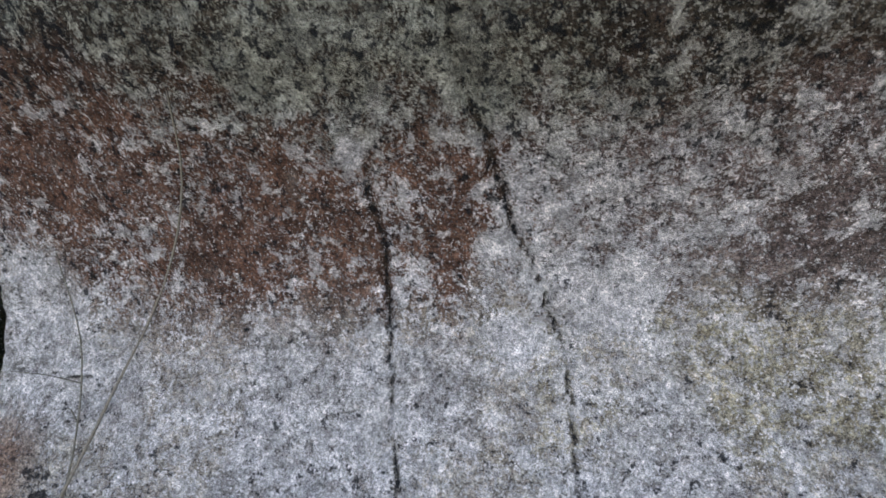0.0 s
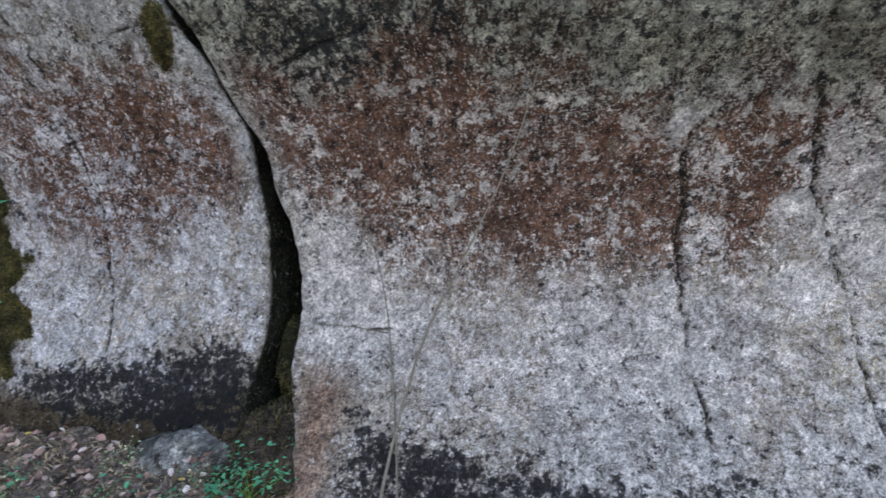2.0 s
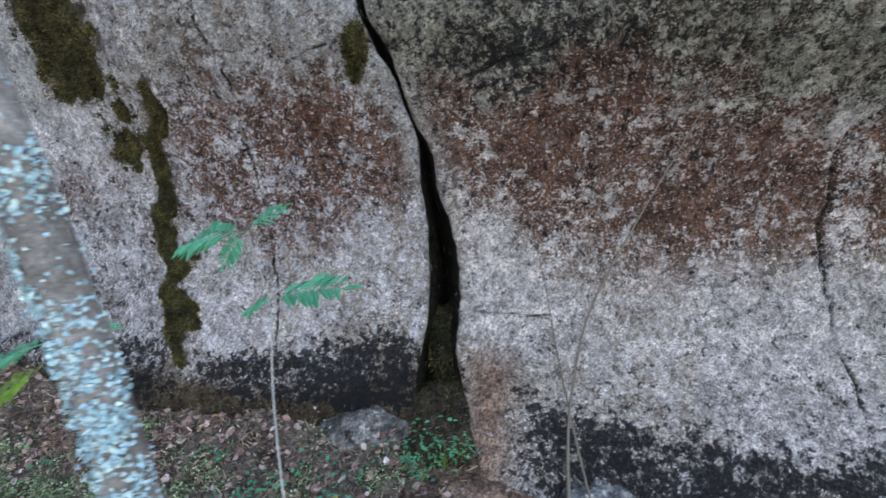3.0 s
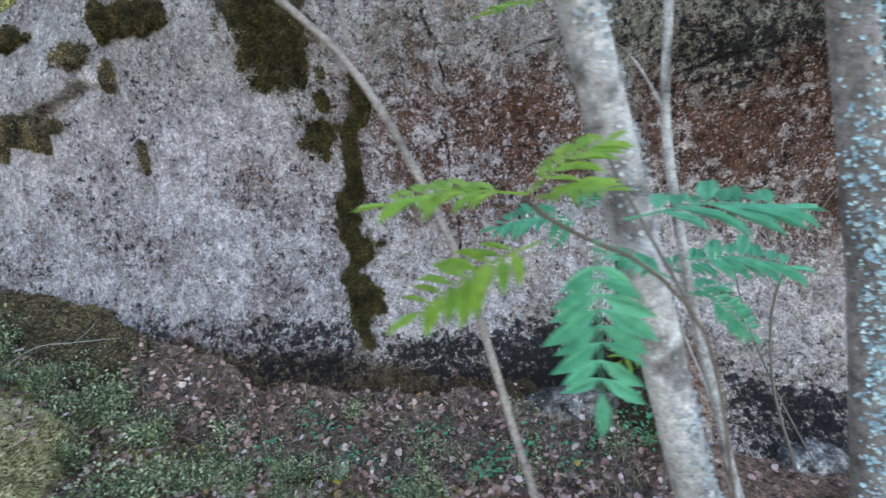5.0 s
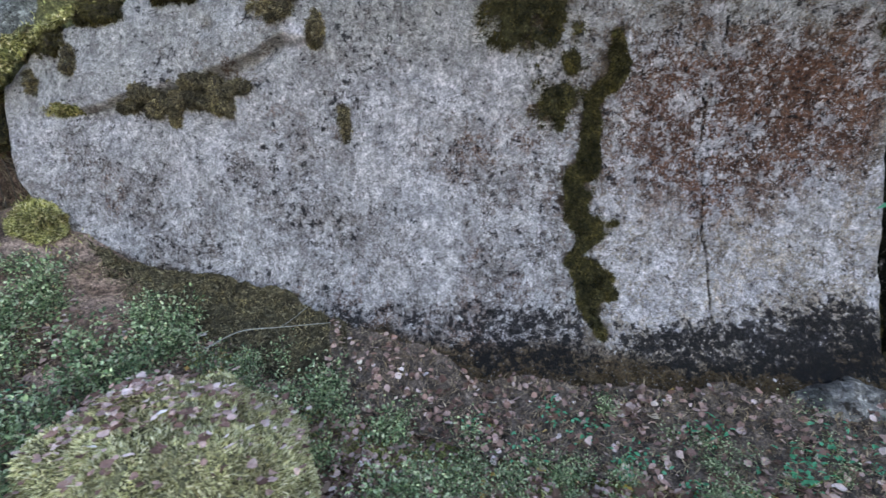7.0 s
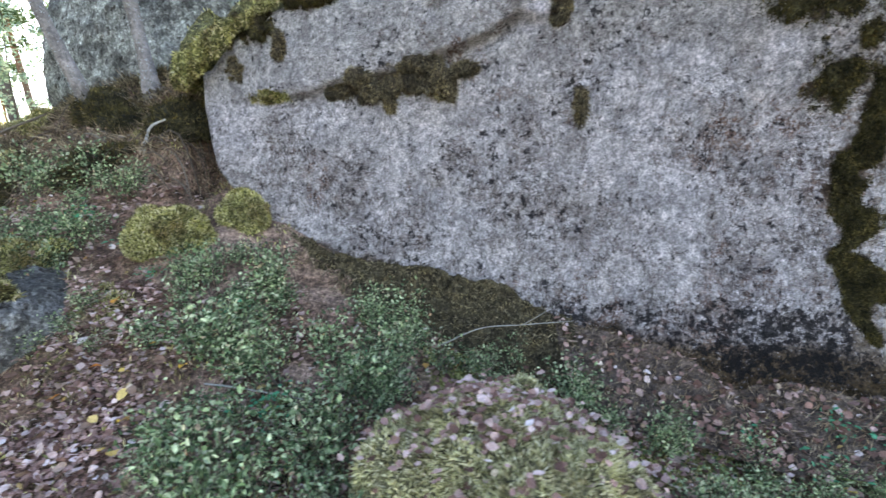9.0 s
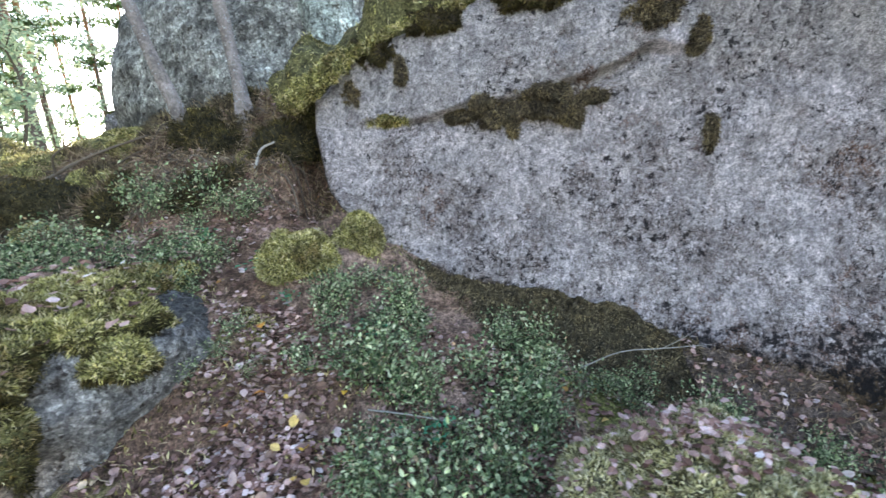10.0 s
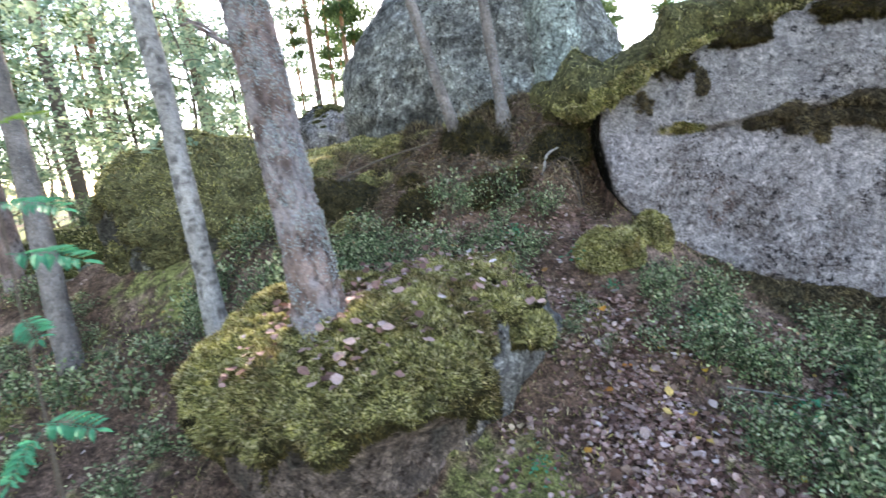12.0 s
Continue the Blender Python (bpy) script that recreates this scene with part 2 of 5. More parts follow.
def crust_material(name, scab):
    """Granite under lichen: the mesh's stains, crisp pale scabs and black crusts as dense as its crust values say."""
    m, nt, b, add = material(name)
    at, cr, sep = add("VertexColor"), add("VertexColor"), add("SeparateColor")
    at.layer_name, cr.layer_name = "tone", "crust"
    nt.links.new(cr.outputs[0], sep.inputs[0])

    def grown(scale, density, shift, detail=10.0, rough=0.74, edge=0.012, stretch=(1, 1, 1)):
        n = noise_of(nt, add, scale, detail, rough, stretch)
        k = add("Math")
        k.operation = "MULTIPLY_ADD"
        k.inputs[1].default_value, k.inputs[2].default_value = 0.26, shift - 0.13
        nt.links.new(density, k.inputs[0])
        j = add("Math")
        j.operation = "ADD"
        nt.links.new(n, j.inputs[0])
        nt.links.new(k.outputs[0], j.inputs[1])
        return ramp(nt, add, j.outputs[0], [(0.5 - edge, (0, 0, 0)), (0.5 + edge, (1, 1, 1))])

    col = at.outputs[0]
    for scale, lo, hi in ((5, 0.82, 1.18), (17, 0.72, 1.26), (60, 0.62, 1.32), (150, 0.55, 1.45)):
        g = ramp(nt, add, noise_of(nt, add, scale, 6.0, 0.7), [(0.42, (lo,) * 3), (0.5, (1, 1, 1)), (0.58, (hi,) * 3)])
        col = mix(nt, add, "MULTIPLY", 1.0, col, g)
    pale = mix(nt, add, "MIX", sep.outputs[2], scab, (0.205, 0.192, 0.138))
    for scale, lo, hi in ((7, 0.8, 1.2), (30, 0.75, 1.25), (80, 0.7, 1.3), (190, 0.7, 1.3)):
        g = ramp(nt, add, noise_of(nt, add, scale, 5.0, 0.65), [(0.42, (lo,) * 3), (0.5, (1, 1, 1)), (0.58, (hi,) * 3)])
        pale = mix(nt, add, "MULTIPLY", 1.0, pale, g)
    specks = ramp(nt, add, noise_of(nt, add, 95, 4.0, 0.6), [(0.56, (0, 0, 0)), (0.59, (0.7,) * 3)])
    col = mix(nt, add, "MIX", specks, col, (0.06, 0.055, 0.055))
    blots = ramp(nt, add, noise_of(nt, add, 24, 10.0, 0.72), [(0.47, (0, 0, 0)), (0.52, (0.55,) * 3)])
    col = mix(nt, add, "MULTIPLY", blots, col, (0.42, 0.36, 0.34))
    s1 = grown(13, sep.outputs[0], 0.0)
    s2 = grown(38, sep.outputs[0], -0.015)
    s3 = grown(95, sep.outputs[0], -0.03, 6.0, 0.65)
    col = mix(nt, add, "MIX", mix(nt, add, "MULTIPLY", 1.0, s1, (0.72,) * 3), col, pale)
    col = mix(nt, add, "MIX", mix(nt, add, "MULTIPLY", 1.0, s2, (0.8,) * 3), col, pale)
    col = mix(nt, add, "MIX", mix(nt, add, "MULTIPLY", 1.0, s3, (0.6,) * 3), col, pale)
    d1 = grown(24, sep.outputs[1], 0.0)
    d2 = grown(55, sep.outputs[1], -0.02)
    col = mix(nt, add, "MIX", mix(nt, add, "MULTIPLY", 1.0, d1, (0.88,) * 3), col, (0.008, 0.008, 0.010))
    col = mix(nt, add, "MIX", mix(nt, add, "MULTIPLY", 1.0, d2, (0.8,) * 3), col, (0.014, 0.013, 0.014))
    b.inputs["Specular IOR Level"].default_value = 0.06
    nt.links.new(col, b.inputs["Base Color"])
    b.inputs["Roughness"].default_value = 0.93
    total = None
    for h, strength, dist in ((noise_of(nt, add, 14), 0.6, 0.03), (s1, 0.6, 0.005), (s2, 0.8, 0.005), (noise_of(nt, add, 45, 8.0, 0.75), 1.0, 0.03), (noise_of(nt, add, 150), 1.0, 0.01)):
        bp = add("Bump")
        bp.inputs["Strength"].default_value, bp.inputs["Distance"].default_value = strength, dist
        nt.links.new(h, bp.inputs["Height"])
        if total is not None:
            nt.links.new(total, bp.inputs["Normal"])
        total = bp.outputs[0]
    nt.links.new(total, b.inputs["Normal"])
    return m


M_FACE = crust_material("crusted granite face", (0.53, 0.462, 0.438))
M_FACE_LILAC = crust_material("lilac-crusted granite face", (0.505, 0.458, 0.468))
M_ROCK = tone_material("lichen granite", ((6, 0.75, 1.25), (14, 0.7, 1.3), (45, 0.7, 1.25), (150, 0.75, 1.2)), 0.92, ((30, 0.8, 0.014), (110, 1.0, 0.007)), ((9, 0.56, 0.60, (1.35, 1.36, 1.33), 1.0), (20, 0.57, 0.59, (1.45, 1.44, 1.41), 1.0), (60, 0.57, 0.59, (1.35, 1.34, 1.32), 1.0), (11, 0.60, 0.64, (0.62, 0.58, 0.55), 1.0), (22, 0.58, 0.60, (0.45, 0.42, 0.41), 1.0), (60, 0.58, 0.60, (0.5, 0.48, 0.47), 1.0)), ((26, 0.68, 1.28, 0.72), (70, 0.62, 1.35, 0.62)))
M_SOIL = tone_material("forest floor", ((16, 0.4, 1.6), (60, 0.4, 1.8), (170, 0.45, 1.7)), 0.95, ((35, 0.8, 0.02), (160, 0.8, 0.008)))
M_BARK = tone_material("bark", ((45, 0.7, 1.3), (170, 0.7, 1.3)), 0.9, ((60, 0.7, 0.008), (220, 0.6, 0.003)))
M_MOSS = island_material("moss", [(0.0, (0.05, 0.047, 0.016)), (0.3, (0.21, 0.20, 0.07)), (0.7, (0.50, 0.47, 0.20)), (1.0, (0.72, 0.64, 0.42))], 0.8, 0.3, "island", ((5, (0.62, 0.52, 0.5), (1.2, 1.18, 1.05)), (17, (0.5, 0.47, 0.42), (1.35, 1.3, 1.2))))
M_MOSS_PALE = island_material("pale dry moss", [(0.0, (0.11, 0.10, 0.05)), (0.3, (0.34, 0.32, 0.16)), (0.7, (0.62, 0.58, 0.33)), (1.0, (0.78, 0.71, 0.52))], 0.8, 0.3, "island", ((9, (0.6, 0.56, 0.52), (1.25, 1.22, 1.1)),))
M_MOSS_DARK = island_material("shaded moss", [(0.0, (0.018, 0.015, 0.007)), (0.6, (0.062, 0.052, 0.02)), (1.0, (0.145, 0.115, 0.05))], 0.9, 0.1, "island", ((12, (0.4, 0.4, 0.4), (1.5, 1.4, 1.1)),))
M_BILBERRY = island_material("bilberry leaves", [(0.0, (0.025, 0.05, 0.022)), (0.35, (0.15, 0.215, 0.10)), (0.75, (0.40, 0.48, 0.27)), (0.95, (0.62, 0.63, 0.42)), (1.0, (0.44, 0.22, 0.15))], 0.6, 0.3, "island", ((3, (0.65, 0.7, 0.75), (1.3, 1.3, 1.2)), (14, (0.5, 0.52, 0.5), (1.35, 1.35, 1.25))))
M_ROWAN = island_material("rowan leaves", [(0.0, (0.05, 0.25, 0.13)), (1.0, (0.10, 0.36, 0.20))], 0.45, 0.35)
M_ROWAN_YOUNG = island_material("young rowan leaves", [(0.0, (0.14, 0.27, 0.04)), (1.0, (0.22, 0.34, 0.05))], 0.5, 0.4)
M_LEAF = island_material("dry leaves", [(0.0, (0.07, 0.036, 0.027)), (0.45, (0.25, 0.145, 0.115)), (0.78, (0.44, 0.29, 0.255)), (0.93, (0.54, 0.39, 0.35)), (0.98, (0.60, 0.51, 0.49)), (0.99, (0.5, 0.34, 0.08)), (1.0, (0.45, 0.22, 0.08))], 0.6, 0.15, "island", ((5, (0.5, 0.46, 0.44), (1.3, 1.25, 1.25)),))
M_LEAF_PALE = island_material("pale pinkish dry leaves", [(0.0, (0.10, 0.052, 0.038)), (0.4, (0.29, 0.17, 0.14)), (0.75, (0.46, 0.315, 0.275)), (0.94, (0.58, 0.45, 0.42)), (0.985, (0.68, 0.60, 0.58)), (1.0, (0.55, 0.36, 0.08))], 0.75, 0.15, "island", ((6, (0.55, 0.5, 0.48), (1.2, 1.15, 1.12)),))
M_LEAF_OB = island_material("single dry leaves", [(0.0, (0.15, 0.085, 0.06)), (0.4, (0.30, 0.20, 0.15)), (0.7, (0.42, 0.29, 0.25)), (0.86, (0.52, 0.43, 0.40)), (0.94, (0.62, 0.40, 0.05)), (1.0, (0.55, 0.22, 0.05))], 0.55, 0.15, "object")
M_TWIG = island_material("twigs", [(0.0, (0.06, 0.045, 0.035)), (1.0, (0.17, 0.14, 0.11))], 0.9)
M_PALE_TWIG = island_material("pale twigs", [(0.0, (0.22, 0.20, 0.18)), (1.0, (0.34, 0.32, 0.29))], 0.8)
M_LICHEN = island_material("bark lichen", [(0.0, (0.22, 0.26, 0.26)), (0.6, (0.36, 0.40, 0.41)), (1.0, (0.46, 0.47, 0.42))], 0.95)
M_LICHEN_BLUE = island_material("blue-grey bark lichen", [(0.0, (0.20, 0.31, 0.34)), (0.6, (0.36, 0.50, 0.54)), (1.0, (0.48, 0.56, 0.52))], 0.95)
M_FAR = island_material("far foliage", [(0.0, (0.17, 0.27, 0.18)), (0.6, (0.36, 0.46, 0.31)), (1.0, (0.54, 0.58, 0.36))], 0.6, 0.6)
M_ROOTMAT = island_material("root mat", [(0.0, (0.03, 0.022, 0.014)), (0.6, (0.13, 0.10, 0.06)), (1.0, (0.31, 0.255, 0.16))], 0.9, 0.1, "island", ((9, (0.4, 0.4, 0.4), (1.4, 1.35, 1.1)),))
M_NEEDLE = island_material("pine needles", [(0.0, (0.05, 0.09, 0.035)), (1.0, (0.13, 0.19, 0.07))], 0.6, 0.45)
M_HAY = island_material("dead grass and needles", [(0.0, (0.06, 0.04, 0.028)), (0.6, (0.21, 0.145, 0.09)), (1.0, (0.44, 0.34, 0.23))], 0.8, 0.1)

# ---- ground ----
GX = [3, 0, -2.5, -4.4, -5.5, -6.8, -7.2, -8.0, -9.5, -12, -18, -40]
GROUND = {
    -3.0: [-0.1, -0.05, 0.0, 0.1, 0.25, 0.45, 0.47, 0.5, 0.4, 0.2, -0.5, -4],
    0.8: [0, 0.0, 0.06, 0.2, 0.38, 0.6, 0.62, 0.66, 0.5, 0.4, -0.2, -4],
    1.5: [0.0, 0.03, 0.15, 0.24, 0.48, 0.80, 0.82, 0.85, 0.7, 0.6, 0.1, -4],
    1.8: [0.0, 0.05, 0.34, 0.36, 0.56, 0.98, 1.02, 1.05, 0.85, 0.7, 0.2, -4],
    2.4: [0.0, 0.05, 0.34, 0.40, 0.74, 1.32, 1.45, 1.4, 1.1, 0.9, 0.3, -4],
    2.8: [0.0, 0.05, 0.3, 0.4, 0.85, 1.5, 1.78, 1.8, 1.45, 1.2, 0.5, -4],
    3.6: [0.0, 0.05, 0.3, 2.5, 2.9, 2.48, 2.42, 2.38, 1.95, 1.7, 0.8, -4],
    6.0: [1.0, 1.0, 1.4, 2.6, 2.9, 2.6, 2.55, 2.55, 2.45, 2.3, 1.2, -3.5],
    15.0: [2.0, 2.0, 2.2, 2.3, 2.4, 2.5, 2.5, 2.5, 2.3, 2.1, 1.0, -3.5],
    60.0: [2.0, 2.0, 2.0, 2.0, 2.0, 2.0, 2.0, 2.0, 1.6, 1.2, 0.5, -4],
}


def ground_z(x, y, fine=True):
    x, y = np.asarray(x, float), np.asarray(y, float)
    ys = sorted(GROUND)
    rows = [np.interp(-x, [-a for a in GX], GROUND[k]) for k in ys]
    z = rows[0]
    for k in range(len(ys) - 1):
        u = np.clip((y - ys[k]) / (ys[k + 1] - ys[k]), 0, 1)
        z = z * (1 - u) + rows[k + 1] * u
    p = pts3(x, y, 0)
    z = z + 0.05 * fbm(p, 0.7, 3, 5) + 0.14 * fbm(p, 4.0, 2, 9) * sstep(6, 14, np.hypot(x + 5, y))
    bank = sstep(2.2, 2.9, y) * sstep(4.2, 3.6, y) * sstep(-6.8, -7.2, x) * sstep(-11, -9.5, x)
    z = z + bank * (0.10 * fbm(p, 0.55, 3, 7) - 0.10 * sstep(0.1, 0.5, fbm(p, 0.3, 2, 8)))
    z = z - 0.40 * sstep(0.16, 0.05, abs(x + 7.06)) * sstep(2.7, 2.85, y) * sstep(3.35, 3.15, y)
    z = z - 0.30 * np.exp(-(((x + 8.55) / 0.75) ** 2) - ((y - 0.72) / 0.38) ** 2)
    if fine:
        z = z + 0.022 * fbm(p, 0.13, 3, 6)
    return z


def spaced(lo, a, b, hi, step, grow=1.13):
    mid = list(np.arange(a, b, step))
    s, v, right = step, b, []
    while v < hi:
        right.append(v)
        s *= grow
        v += s
    s, v, left = step * grow, a - step * grow, []
    while v > lo:
        left.append(v)
        s *= grow
        v -= s
    return np.array(left[::-1] + mid + right)


gx, gy = spaced(-900, -11.5, 0.8, 900, 0.03), spaced(-900, 0.3, 4.2, 900, 0.03)
X, Y = np.meshgrid(gx, gy)
Z = ground_z(X, Y)
P = pts3(X, Y, Z)
n1, n2 = fbm(P, 0.55, 3, 21), fbm(P, 0.12, 4, 22, 0.75)
mossy = sstep(0.1, 0.5, n1 + 0.5 * n2 + 0.9 * sstep(4.0, 6, Y) - 0.25)[..., None]
soil = np.array([0.12, 0.074, 0.052]) * (1 + 0.5 * n2[..., None])
soil = soil + np.array([0.10, 0.07, 0.058]) * sstep(0.1, 0.7, fbm(P, 0.25, 3, 23))[..., None]
tone = soil * (1 - mossy) + np.array([0.17, 0.17, 0.06]) * (1 + 0.35 * n2[..., None]) * mossy
ground = tagged(part("ground", mesh_of("ground", P.reshape(-1, 3), grid_faces(len(gx), len(gy)), M_SOIL, tone.reshape(-1, 3))), "dark humus forest floor with moss and fallen leaves", "ground", kind="structure")

# ---- the split rock face ----
FACE = [1.602, -0.1909, -0.0162, -0.0018, -0.2159, -0.5244, 0.0269, -0.1532, -0.0573, 0.003, -0.016]
CRACK_Z = [0.0, 0.38, 0.52, 0.64, 0.76, 0.92, 1.09, 1.26, 1.47, 1.68, 1.86, 1.98, 2.1, 2.29, 3.0, 4.2]
CRACK_L = [-2.34, -2.25, -2.22, -2.18, -2.15, -2.12, -2.10, -2.09, -2.09, -2.08, -2.12, -2.15, -2.22, -2.27, -2.45, -2.6]
CRACK_R = [-1.93, -1.95, -1.99, -1.99, -1.97, -1.94, -1.935, -1.97, -1.99, -2.02, -2.08, -2.11, -2.15, -2.22, -2.38, -2.52]
EDGE_Z = [0.0, 1.0, 1.29, 1.56, 1.75, 2.1, 2.3, 4.0]
EDGE_L = [-6.3, -6.5, -6.64, -6.80, -6.93, -6.99, -6.97, -6.7]
TOP_X = [-7.1, -6.98, -6.73, -6.5, -6.0, -5.4, -4.6, -3.5, -2.0]
TOP_L = [2.2, 2.26, 2.46, 2.56, 2.68, 2.9, 3.15, 3.4, 3.6]
LEDGE = [(-6.45, 2.11), (-6.02, 2.10), (-5.71, 2.15), (-5.40, 2.21), (-5.20, 2.26), (-5.05, 2.30)]


def face_y(x, z):
    """Depth of the smooth rock face at x and height z."""
    xc = np.clip(x, -7.2, 1.2)
    high = np.interp(xc, [-5, -3, -1, 1], [2.5, 2.35, 2.0, 1.85])
    zc = np.where(z > high - 0.2, high - 0.2 + 0.2 * np.tanh((z - high + 0.2) / 0.2), np.maximum(z, 0.1))
    w = zc - 1.2
    terms = (1, xc, xc * xc, xc**3, w, w * w, w**3, xc * w, xc * w * w, xc * xc * w * w, xc * xc * w)
    y = sum(c * t for c, t in zip(FACE, terms))
    return y - 0.3 * (x - xc) + 0.12 * np.maximum(z - high, 0) ** 1.5


def rock_relief(x, z):
    """How far the real skin stands off the smooth face, towards the viewer."""
    p = pts3(x, 0, z)
    out = 0.030 * fbm(p, 0.55, 3, 31) + 0.008 * fbm(p, 0.10, 3, 32) + 0.0025 * fbm(p, 0.03, 2, 33)
    wob = 0.022 * fbm(p, 0.14, 4, 34, 0.65)
    for line, wide, deep in CUTS:
        d, s = along(line, x + wob, z)
        out = out - deep * np.exp(-((d / (0.75 * wide)) ** 2)) * (0.6 + 0.4 * np.sin(9 * s + 1) ** 2)
    d, s = along(LEDGE, x + 2 * wob, z + wob)
    above = np.interp(x, [a for a, _ in LEDGE], [b for _, b in LEDGE]) + 0.05 * fbm(pts3(x, 0, 0), 0.3, 4, 53, 0.6)
    reach = sstep(-6.9, -6.2, x) * sstep(-4.75, -5.15, x)
    out = out + 0.05 * reach * sstep(-0.02, 0.02, z - above + wob) * sstep(0.5, 0.1, z - above) - 0.05 * reach * np.exp(-(((z - above + 0.035) / 0.03) ** 2)) * (0.5 + 0.5 * sstep(-0.3, 0.3, fbm(p, 0.3, 2, 35)))
    hole = np.exp(-(((x + 5.49) / 0.035) ** 2 + ((z - 2.42) / 0.05) ** 2))
    return out - 0.05 * hole


CUTS = [
    ([(-3.0, 1.88), (-2.98, 1.64), (-2.95, 1.39), (-2.94, 1.02), (-2.97, 0.64)], 0.010, 0.022),
    ([(-0.25, 1.51), (-0.25, 1.34), (-0.23, 1.08), (-0.26, 0.79), (-0.27, 0.56), (-0.25, 0.30)], 0.020, 0.035),
    ([(0.0, 1.90), (0.03, 1.81), (0.15, 1.56), (0.21, 1.26)], 0.024, 0.035),
    ([(0.21, 1.26), (0.28, 1.14), (0.35, 0.89), (0.38, 0.75), (0.37, 0.30)], 0.013, 0.028),
    ([(-1.88, 0.81), (-1.66, 0.77), (-1.46, 0.76)], 0.008, 0.010),
    ([(-3.05, 2.5), (-3.03, 2.25), (-2.99, 2.1), (-2.97, 2.02)], 0.012, 0.02),
    ([(-2.6, 2.13), (-2.35, 2.17), (-2.0, 2.05)], 0.012, 0.015),
    ([(-1.85, 1.93), (-1.65, 1.98), (-1.45, 2.0)], 0.015, 0.02),
]
STREAK_LINE = [(-3.44, 2.12), (-3.45, 1.95), (-3.51, 1.74), (-3.53, 1.60), (-3.60, 1.45), (-3.60, 1.32), (-3.53, 1.20), (-3.58, 1.08), (-3.62, 1.02), (-3.50, 0.95), (-3.56, 0.82), (-3.57, 0.66)]
STREAKS = [  # moss and dirt that hang down the face: x, height, half width, half height
    (-3.80, 2.36, 0.19, 0.22), (-3.92, 2.62, 0.2, 0.2), (-3.68, 1.86, 0.10, 0.10), (-3.62, 2.02, 0.05, 0.06), (-2.29, 2.12, 0.05, 0.09),
]


def rock_tone(x, z):
    """Stain colours of the granite face at x and height z, and how dense its crusts are: pale, black, and how green the pale ones."""
    p = pts3(x, 0, z)
    big, mid = fbm(p, 0.6, 5, 41, 0.65), fbm(p, 0.18, 5, 42, 0.75)
    small = fbm(p, 0.07, 4, 43, 0.8)
    runs = fbm(p * [1, 1, 0.22], 0.14, 4, 54, 0.6)

    def lay(col, target, amount):
        a = amount[..., None]
        return col * (1 - a) + np.array(target) * a

    def blend(old, value, amount):
        return old * (1 - amount) + value * amount

    west = sstep(-3.2, -3.9, x + 0.15 * mid)
    split = np.interp(z, CRACK_Z, CRACK_L)
    over_west = sstep(split + 0.08, split, x)
    col = np.array([0.33, 0.31, 0.295]) * (1 + 0.16 * mid + 0.10 * small + 0.12 * big)[..., None]
    pale, black, green = 0.40 + 0.14 * mid + 0 * x, 0.10 + 0.08 * mid, 0.0 * x
    # ochre and bluish washes low on the face
    col = lay(col, (0.30, 0.275, 0.20), 0.75 * sstep(-0.2, 0.5, fbm(p, 0.45, 3, 45)) * sstep(0.35, 0.6, z) * sstep(1.15, 0.85, z) * sstep(-2.0, -1.7, x))
    col = lay(col, (0.35, 0.355, 0.385), 0.7 * sstep(0.0, 0.5, fbm(p, 0.35, 3, 46)))
    # rust-brown band
    low = np.interp(x, [-3.6, -3.0, -2.2, -1.9, -1.15, -0.44, 0.0, 0.38, 1.1], [1.55, 1.15, 1.28, 1.32, 0.90, 0.92, 1.02, 1.40, 1.46])
    top = np.interp(x, [-4.2, -3.2, -2.3, -1.9, -1.0, 0.0, 1.0], [2.2, 2.05, 2.1, 1.98, 1.82, 1.66, 1.62])
    band = sstep(low - 0.20, low + 0.20, z + 0.13 * big + 0.10 * mid + 0.07 * runs) * (1 - west)
    rim = np.exp(-((np.minimum(abs(x - split), abs(x - np.interp(z, CRACK_Z, CRACK_R))) / 0.07) ** 2))
    band = band * (1 - rim * (0.25 + 0.5 * over_west))
    col = lay(col, (0.112, 0.060, 0.043), 0.97 * band * sstep(-0.9, 0.0, mid + 0.5))
    pale = blend(pale, 0.285 + 0.12 * mid + 0.12 * small - 0.10 * runs + 0.05 * sstep(low + 0.35, low, z), band)
    black = blend(black, 0.18 + 0.08 * mid, band)
    pale = pale - 0.07 * sstep(-2.1, -1.9, x) * sstep(-0.9, -1.3, x) * sstep(1.15, 1.4, z)
    # lilac crusts over a purplish brown ground, eastward
    east = sstep(0.10, 0.35, x + 0.12 * mid) * sstep(0.85, 1.05, z + 0.12 * mid) * (1 - sstep(top - 0.12, top + 0.08, z + 0.1 * mid))
    col = lay(col, (0.13, 0.10, 0.098), 0.9 * east)
    pale = blend(pale, 0.41 + 0.14 * mid + 0.14 * big - 0.06 * sstep(0.55, 0.9, x), east)
    # dark ground with grey-green lichen above the band
    upper = sstep(top - 0.14, top + 0.14, z + 0.13 * mid + 0.13 * big) * (1 - west)
    dim = upper * (1 - over_west)
    col = lay(col, (0.045, 0.039, 0.032), 0.97 * dim)
    col = lay(col, (0.20, 0.19, 0.175), 0.9 * upper * over_west)
    pale = blend(pale, 0.40 + 0.17 * mid + 0.16 * big - 0.10 * sstep(0.1, 0.6, x), upper)
    pale = pale + 0.10 * upper * over_west
    black = blend(black, 0.27 + 0.1 * mid, dim)
    green = blend(green, 0.78 - 0.25 * sstep(0.2, 0.9, x) - 0.4 * over_west, upper)
